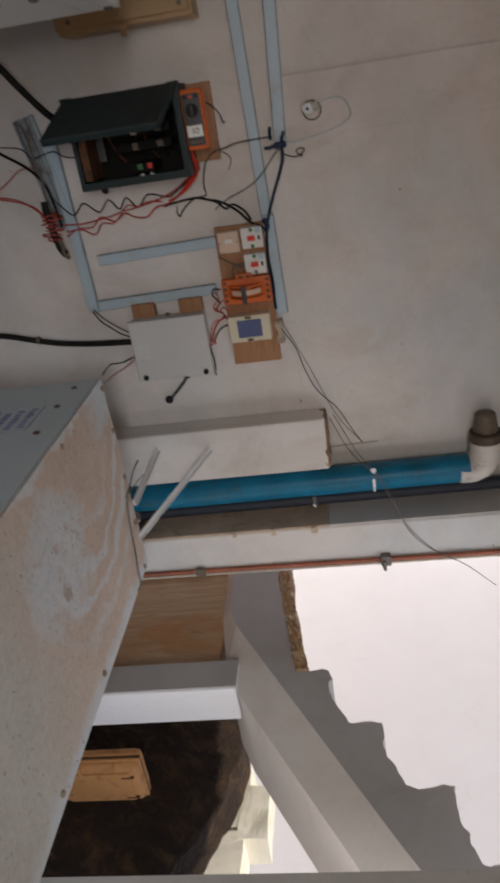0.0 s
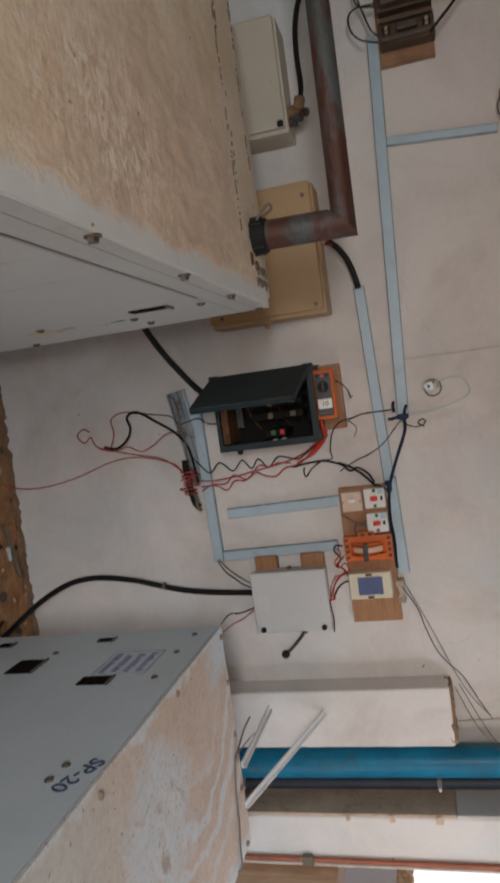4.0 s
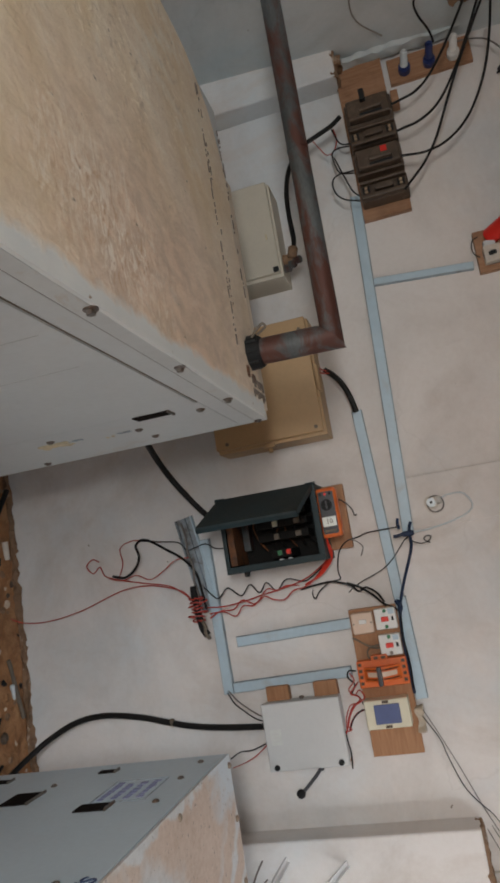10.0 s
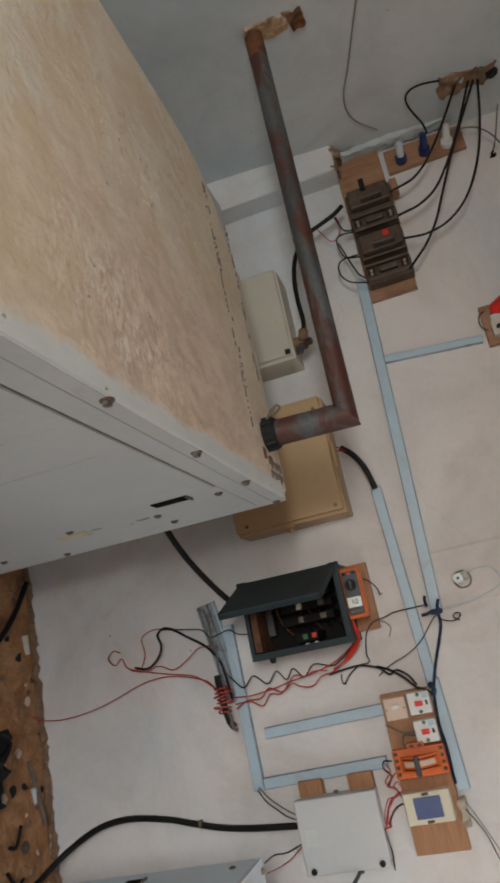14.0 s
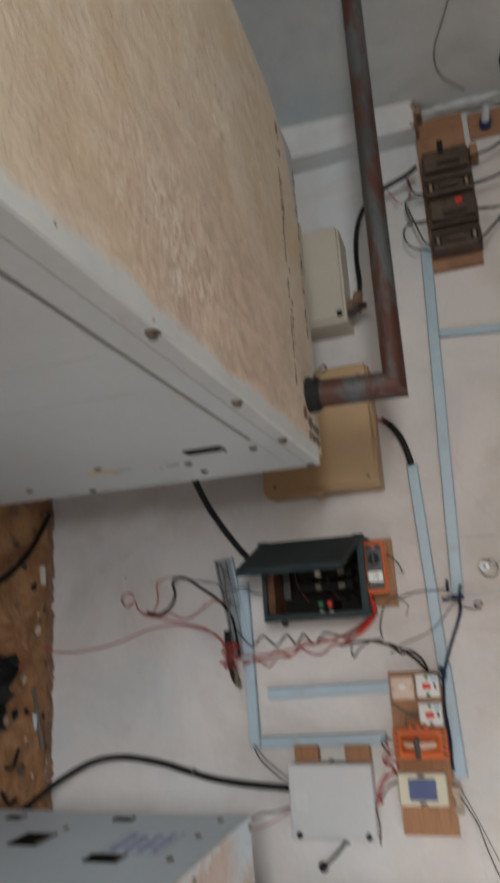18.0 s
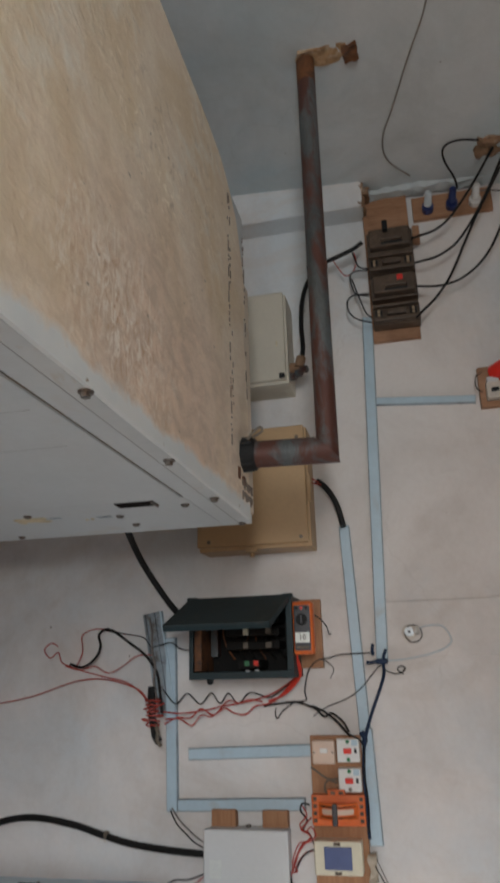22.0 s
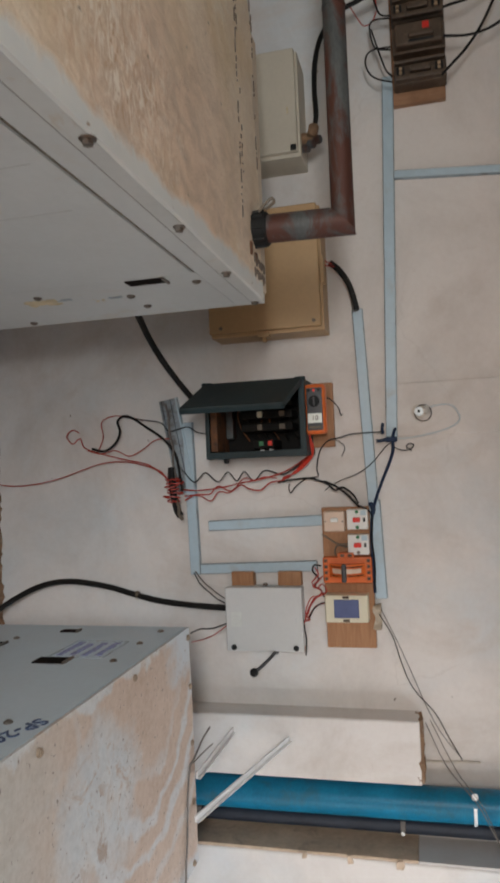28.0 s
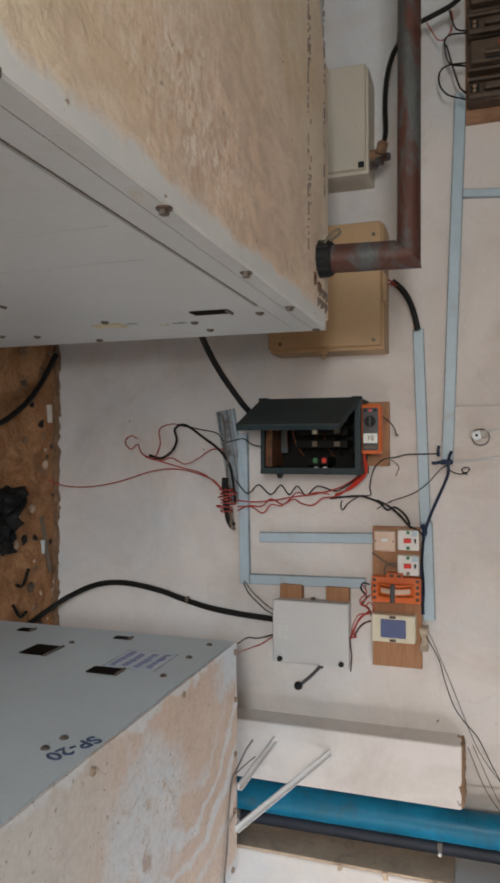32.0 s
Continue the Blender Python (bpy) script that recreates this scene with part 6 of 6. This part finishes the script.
wire("grey_wire", "grey_wire", 0.0015, "grey wire falling away from the cloth wrapping", "wire", "loose wires", [(0.656, 2.530, 1.469), (0.721, 2.530, 1.499), (0.805, 2.530, 1.535), (0.883, 2.530, 1.566), (0.980, 2.530, 1.604), (1.061, 2.530, 1.645), (1.133, 2.530, 1.700)])
wire("grey_wire", "black_cable", 0.0017, "dark wire falling away from the cloth wrapping", "wire", "loose wires", [(0.674, 2.525, 1.464), (0.748, 2.525, 1.505), (0.814, 2.525, 1.523), (0.894, 2.525, 1.551), (0.942, 2.525, 1.583), (0.994, 2.525, 1.629), (1.075, 2.525, 1.670), (1.142, 2.525, 1.707)])
wire("grey_wire", "grey_wire", 0.0015, "pair of thin wires crossing the pier and leaving through the opening", "wire", "loose wires", [(1.025, 2.520, 1.596), (1.139, 2.460, 1.657), (1.229, 2.420, 1.740), (1.328, 2.400, 1.793), (1.447, 2.390, 1.842), (1.525, 2.380, 1.905), (1.566, 2.360, 1.982), (1.593, 2.330, 2.047), (1.665, 2.300, 2.140)])
wire("grey_wire", "tape", 0.0013, "pair of thin wires crossing the pier and leaving through the opening", "wire", "loose wires", [(1.015, 2.520, 1.611), (1.153, 2.460, 1.687), (1.242, 2.420, 1.759), (1.353, 2.400, 1.806), (1.457, 2.385, 1.857), (1.543, 2.375, 1.935), (1.581, 2.350, 2.011)])
wire("black_cable", "black_cable", 0.0085, "black cable bending up from the meter box behind the exhaust", "cable", "loose wires", [(-0.967, 2.450, 1.333), (-1.015, 2.450, 1.342), (-1.108, 2.450, 1.340), (-1.202, 2.450, 1.348), (-1.282, 2.450, 1.374), (-1.345, 2.450, 1.426), (-1.372, 2.450, 1.493), (-1.392, 2.450, 1.547), (-1.417, 2.450, 1.586)])
wire("black_wire", "black_cable", 0.003, "black wire looping into the fuse units", "wire", "loose wires", [(-1.404, 2.490, 1.546), (-1.348, 2.490, 1.562), (-1.332, 2.490, 1.578), (-1.327, 2.490, 1.603)])
wire("black_wire", "black_cable", 0.003, "black wire looping into the fuse units", "wire", "loose wires", [(-1.319, 2.490, 1.599), (-1.323, 2.490, 1.554), (-1.309, 2.490, 1.532), (-1.265, 2.490, 1.534), (-1.226, 2.490, 1.549), (-1.211, 2.490, 1.596)])
wire("black_wire", "black_cable", 0.003, "black wire looping into the fuse units", "wire", "loose wires", [(-1.216, 2.480, 1.597), (-1.216, 2.480, 1.538), (-1.194, 2.480, 1.514), (-1.152, 2.480, 1.517), (-1.118, 2.480, 1.544), (-1.096, 2.480, 1.597)])
wire("black_wire", "black_cable", 0.003, "black wire looping into the fuse units", "wire", "loose wires", [(-1.291, 2.490, 1.536), (-1.227, 2.490, 1.553), (-1.178, 2.490, 1.567), (-1.143, 2.490, 1.579), (-1.120, 2.490, 1.598)])
wire("red_wire", "red_wire", 0.002, "thin dark red wire looping beside the fuses", "wire", "loose wires", [(-1.394, 2.500, 1.467), (-1.349, 2.500, 1.490), (-1.317, 2.500, 1.511), (-1.323, 2.500, 1.538), (-1.364, 2.500, 1.557), (-1.410, 2.500, 1.552)])
wire("black_cable", "black_cable", 0.0045, "black cable arching from a fuse to the side wall", "cable", "fuse cables", [(-1.410, 2.460, 1.768), (-1.417, 2.460, 1.803), (-1.431, 2.460, 1.857), (-1.472, 2.460, 1.912), (-1.534, 2.440, 1.970), (-1.598, 2.420, 2.020), (-1.640, 2.321, 2.075)])
wire("black_cable", "black_cable", 0.0045, "black cable arching from a fuse to the side wall", "cable", "fuse cables", [(-1.302, 2.460, 1.756), (-1.308, 2.460, 1.790), (-1.320, 2.460, 1.855), (-1.363, 2.460, 1.925), (-1.439, 2.440, 1.990), (-1.544, 2.420, 2.056), (-1.640, 2.324, 2.121)])
wire("black_cable", "black_cable", 0.0045, "black cable arching from a fuse to the side wall", "cable", "fuse cables", [(-1.211, 2.460, 1.747), (-1.207, 2.460, 1.776), (-1.198, 2.460, 1.851), (-1.220, 2.460, 1.935), (-1.285, 2.450, 2.017), (-1.399, 2.430, 2.086), (-1.540, 2.420, 2.134), (-1.640, 2.333, 2.153)])
wire("black_cable", "black_cable", 0.0045, "black cable arching from a fuse to the side wall", "cable", "fuse cables", [(-1.077, 2.450, 1.754), (-1.104, 2.450, 1.783), (-1.154, 2.450, 1.836), (-1.232, 2.450, 1.892), (-1.346, 2.440, 1.951), (-1.463, 2.420, 2.015), (-1.640, 2.329, 2.138)])
wire("black_wire", "black_cable", 0.004, "black wire looping from the blue plug to the side wall", "wire", "loose wires", [(-1.587, 2.450, 1.954), (-1.610, 2.411, 1.942), (-1.640, 2.363, 1.913), (-1.650, 2.311, 1.902), (-1.650, 2.274, 1.919), (-1.650, 2.266, 1.962), (-1.645, 2.276, 2.024)])
wire("grey_wire", "grey_wire", 0.003, "grey wire running up from the lamp holder", "wire", "loose wires", [(-1.597, 2.500, 2.034), (-1.592, 2.500, 2.074), (-1.572, 2.500, 2.130), (-1.524, 2.500, 2.170), (-1.473, 2.500, 2.190)])
wire("grey_wire", "dusty_wire", 0.0028, "grey wire hanging down the side wall", "wire", "loose wires", [(-1.668, 1.487, 1.880), (-1.672, 1.618, 1.857), (-1.674, 1.746, 1.832), (-1.676, 1.887, 1.789), (-1.679, 2.088, 1.735), (-1.680, 2.222, 1.697), (-1.679, 2.342, 1.709), (-1.676, 2.450, 1.788)])
wire("white_wire", "milky", 0.0026, "thin pale wire looping from the cord outlet", "wire", "loose wires", [(-0.002, 2.545, 1.648), (-0.012, 2.545, 1.664), (-0.018, 2.545, 1.685), (-0.019, 2.545, 1.721), (-0.006, 2.545, 1.743), (0.029, 2.545, 1.757), (0.052, 2.545, 1.738), (0.068, 2.545, 1.694), (0.078, 2.545, 1.647), (0.086, 2.545, 1.590), (0.087, 2.545, 1.532)])
wire("red_wire", "red_wire", 0.0026, "red wire joining the panel to the cable sleeve", "wire", "loose wires", [(-0.555, 2.500, 1.320), (-0.530, 2.500, 1.343), (-0.516, 2.500, 1.365)])
wire("red_wire", "red_wire", 0.0026, "red wire joining the panel to the cable sleeve", "wire", "loose wires", [(-0.529, 2.490, 1.321), (-0.511, 2.490, 1.349), (-0.505, 2.490, 1.374)])
wire("cable_sleeve", "black_cable", 0.0105, "black flexible sleeve from the panel to the trunking", "cable", "loose wires", [(-0.525, 2.510, 1.356), (-0.497, 2.510, 1.386), (-0.456, 2.510, 1.412), (-0.411, 2.510, 1.428), (-0.354, 2.510, 1.440)])
wire("taped_cable", "clamp", 0.0125, "dark taped bundle of cables lying on the trunking", "cable", "loose wires", [(0.150, 2.508, 0.752), (0.185, 2.505, 0.752), (0.221, 2.502, 0.758), (0.250, 2.504, 0.757), (0.281, 2.500, 0.766), (0.305, 2.502, 0.770), (0.326, 2.505, 0.782)])
wire("taped_cable", "tape", 0.006, "frayed brown tape end hanging from the cable bundle", "cable", "loose wires", [(0.27, 2.496, 0.772), (0.295, 2.490, 0.782), (0.318, 2.494, 0.779), (0.338, 2.50, 0.790)])
wire("black_cable", "grey_wire", 0.004, "dark grey cable lying along the open trunking", "cable", "loose wires", [(-0.078, 2.510, 0.739), (-0.030, 2.510, 0.749), (0.022, 2.510, 0.750), (0.085, 2.510, 0.762), (0.136, 2.510, 0.758), (0.188, 2.510, 0.770)])
wire("red_wire", "red_wire", 0.0024, "red wire tangle beside the isolator", "wire", "loose wires", [(0.700, 2.500, 1.211), (0.667, 2.500, 1.226), (0.640, 2.500, 1.237), (0.614, 2.500, 1.257), (0.596, 2.500, 1.277), (0.584, 2.500, 1.267), (0.575, 2.500, 1.248), (0.558, 2.500, 1.265), (0.541, 2.500, 1.281)])
wire("red_wire", "red_wire", 0.0024, "red wire tangle beside the isolator", "wire", "loose wires", [(0.690, 2.490, 1.217), (0.685, 2.490, 1.234), (0.668, 2.490, 1.224), (0.618, 2.490, 1.248), (0.604, 2.490, 1.275), (0.594, 2.490, 1.291)])
wire("black_wire", "black_cable", 0.0024, "black wire from the isolator to the switch board", "wire", "loose wires", [(0.687, 2.495, 1.227), (0.652, 2.495, 1.247), (0.632, 2.495, 1.273), (0.629, 2.495, 1.289)])
wire("black_wire", "black_cable", 0.0026, "black wire hanging beside the isolator", "wire", "loose wires", [(0.687, 2.500, 1.209), (0.726, 2.500, 1.213), (0.759, 2.500, 1.217), (0.808, 2.500, 1.213)])
wire("grey_wire", "tape", 0.003, "brown wire looped on the switch board", "wire", "loose wires", [(0.403, 2.530, 1.283), (0.416, 2.530, 1.303), (0.428, 2.530, 1.319), (0.438, 2.530, 1.341), (0.437, 2.530, 1.370), (0.447, 2.530, 1.363), (0.441, 2.530, 1.338), (0.454, 2.530, 1.325), (0.474, 2.530, 1.327), (0.477, 2.530, 1.346), (0.463, 2.530, 1.369)])
wire("red_wire", "red_wire", 0.002, "red wire tangle at the changeover switch", "wire", "loose wires", [(0.510, 2.500, 1.256), (0.535, 2.500, 1.268), (0.562, 2.500, 1.245), (0.581, 2.500, 1.261), (0.567, 2.500, 1.280), (0.593, 2.500, 1.293), (0.607, 2.500, 1.267), (0.614, 2.500, 1.240), (0.654, 2.500, 1.220), (0.694, 2.500, 1.216)])
wire("black_wire", "black_cable", 0.0028, "black wire tangle at the changeover switch", "wire", "loose wires", [(0.507, 2.505, 1.278), (0.504, 2.505, 1.255), (0.524, 2.505, 1.248), (0.549, 2.505, 1.267), (0.576, 2.505, 1.254), (0.588, 2.505, 1.273), (0.614, 2.505, 1.285)])
wire("red_wire", "red_wire", 0.0022, "red wire from the meter module", "wire", "loose wires", [(0.632, 2.500, 1.282), (0.639, 2.500, 1.259), (0.660, 2.500, 1.239), (0.683, 2.500, 1.226)])

for k in range(3):
    o = 0.007 * k
    wire("red_wire", "red_lead", 0.0034, "thick red test lead dropping from the multimeter to the wires below", "wire", "loose wires", [(0.044, 2.425, 1.262 + o), (0.070, 2.435, 1.258 + o), (0.100, 2.455, 1.266 + o * 0.8), (0.128, 2.48, 1.262 + o * 0.6), (0.152, 2.50, 1.236 + o), (0.182, 2.515, 1.203 + o * 0.7), (0.205, 2.52, 1.170 - o)])
# coil of red turns round the taped bundle
coil = bm_new()
for k in range(7):
    z = 0.758 + 0.008 * math.sin(k * 2.1)
    x = 0.192 + 0.013 * k
    tube(coil, [(x + 0.004 * math.sin(a * 1.3 + k), 2.505 - 0.021 * math.cos(a), z + (0.026 + 0.006 * math.sin(k * 1.7)) * math.sin(a)) for a in (i * math.pi / 4 for i in range(9))], 0.0026, 5, 3)
solo("red_coil", coil, "red_wire", "tight coil of red wire wound round the taped bundle", "wire", "loose wires")
ties = thing("cable_tie", (0.06, 2.53, 1.52), "dark tape binding the cable at the trunking end", "tape")
part("band", block(0.080, 0.098, 2.508, 2.541, 1.512, 1.552, bev=0.006), "navy", ties)
tl = bm_new()
tube(tl, [(0.088, 2.510, 1.515), (0.092, 2.508, 1.498), (0.091, 2.508, 1.484)], 0.0055, 8)
part("tail", tl, "navy", ties)
tl = bm_new()
tube(tl, [(0.070, 2.512, 1.506), (0.050, 2.510, 1.505), (0.034, 2.512, 1.508)], 0.005, 8)
part("tail", tl, "navy", ties)
tl = bm_new()
tube(tl, [(0.30, 2.515, 1.452), (0.318, 2.508, 1.462), (0.334, 2.512, 1.458)], 0.0085, 8)
part("wrap", tl, "navy", ties)

KNOT = Vector((0.602, 2.50, 0.606))
tie2 = thing("cable_tie", (0.602, 2.50, 0.606), "twist of pale tape round the thick black cable", "tape")
part("band", cyl(bm_new(), KNOT - Vector((0, 0, 0.006)), KNOT + Vector((0.001, 0, 0.006)), 0.0128, 14, bev=0.002), "tape", tie2)
part("tail", block(KNOT.x + 0.008, KNOT.x + 0.020, KNOT.y - 0.008, KNOT.y - 0.004, KNOT.z - 0.004, KNOT.z + 0.002, bev=0.001), "hazy", tie2)

# junction on the side wall where the fuse cables gather
jb = thing("cable_outlet", (-1.67, 2.33, 2.03), "broken brown plaster round the cable entry in the side wall", "cable outlet")
part("rubble", rough_slab(-1.70, -1.648, 2.29, 2.375, 2.02, 2.21, 5, 8, 14, 0.020, 32, 4), "mortar_edge", jb, "", False)
part("tape_wrap", cyl(bm_new(), (-1.67, 2.335, 2.198), (-1.635, 2.335, 2.205), 0.022, 14, bev=0.005), "clamp", jb)
part("conduit_end", cyl(bm_new(), (-1.67, 2.31, 2.165), (-1.635, 2.31, 2.165), 0.016, 14, bev=0.003), "tape", jb)
dw = thing("dangling_wire", (-1.66, 2.50, 2.24), "thin grey wire drooping from the side wall, its end knotted dark", "wire")
part("strand", tube(bm_new(), [(-1.675, 2.50, 2.245), (-1.64, 2.53, 2.228), (-1.595, 2.546, 2.212), (-1.522, 2.548, 2.186), (-1.476, 2.547, 2.163)], 0.0028, 7), "grey_wire", dw)
part("knot", tube(bm_new(), [(-1.482, 2.546, 2.167), (-1.470, 2.540, 2.158), (-1.462, 2.548, 2.166), (-1.472, 2.550, 2.172), (-1.460, 2.546, 2.152)], 0.0042, 7), "black_cable", dw, "dark knotted end")

# floor clutter
bag = rough_slab(0.20, 0.41, 2.155, 2.265, -0.01, 0.055, 30, 14, 8, 0.038, 26, 1)
for v in bag.verts:
    v.co.y += (0.30 - v.co.x) * 0.40
solo("black_bag", bag, "clamp", "crumpled black plastic bag on the earth floor", "bag")
bt = thing("plastic_bottle", (0.43, 2.46, 0.0), "flattened clear plastic bottle scrap on the earth floor", "bottle")
part("body", cyl(bm_new(), (0.40, 2.452, 0.012), (0.455, 2.46, 0.012), 0.010, 14, r2=0.006, bev=0.003), "milky", bt)
bt2 = solo("pipe_offcut", cyl(bm_new(), (0.31, 2.445, 0.012), (0.53, 2.50, 0.016), 0.008, 14), "tape", "dark length of plastic pipe lying at the foot of the wall", "pipe")
solo("pipe_offcut", cyl(bm_new(), (-0.13, 2.485, 0.018), (-0.06, 2.49, 0.018), 0.012, 14), "hazy", "pale plastic offcut lying at the foot of the wall", "pipe")
wire("black_cable", "black_cable", 0.011, "thick black cable curving over the earth floor", "cable", "thick cables",
     [(-0.33, 2.50, 0.04), (-0.20, 2.42, 0.02), (-0.10, 2.30, 0.015), (-0.04, 2.15, 0.012), (-0.10, 2.0, 0.012), (-0.25, 1.92, 0.01)])
for a, b in (((0.55, 2.30, 0.006), (0.50, 2.37, 0.008)), ((0.62, 2.28, 0.006), (0.66, 2.36, 0.006))):
    mid = ((a[0] + b[0]) / 2 + 0.03, (a[1] + b[1]) / 2, 0.008)
    wire("cable_scrap", "black_cable", 0.006, "short scrap of black cable on the earth floor", "cable scrap", "cable scraps", [a, mid, b])
rng = random.Random(5)
for k in range(70):
    x, y, s = rng.uniform(-0.6, 0.75), 2.522 - abs(rng.gauss(0, 0.13)), rng.uniform(0.006, 0.02)
    bm = bm_new()
    bmesh.ops.create_icosphere(bm, subdivisions=2, radius=s, matrix=Matrix.Translation((x, y, 0.004)))
    for v in bm.verts:
        v.co += s * 0.5 * noise.noise_vector(v.co * 60)
        v.co.z = 0.004 + (v.co.z - 0.004) * 0.6
    solo("rubble_piece", bm, ("mortar_edge", "stained", "clamp", "earth", "bakelite", "mortar_edge")[k % 6], "small lump of rubble on the earth floor", "rubble", "floor rubble", False)
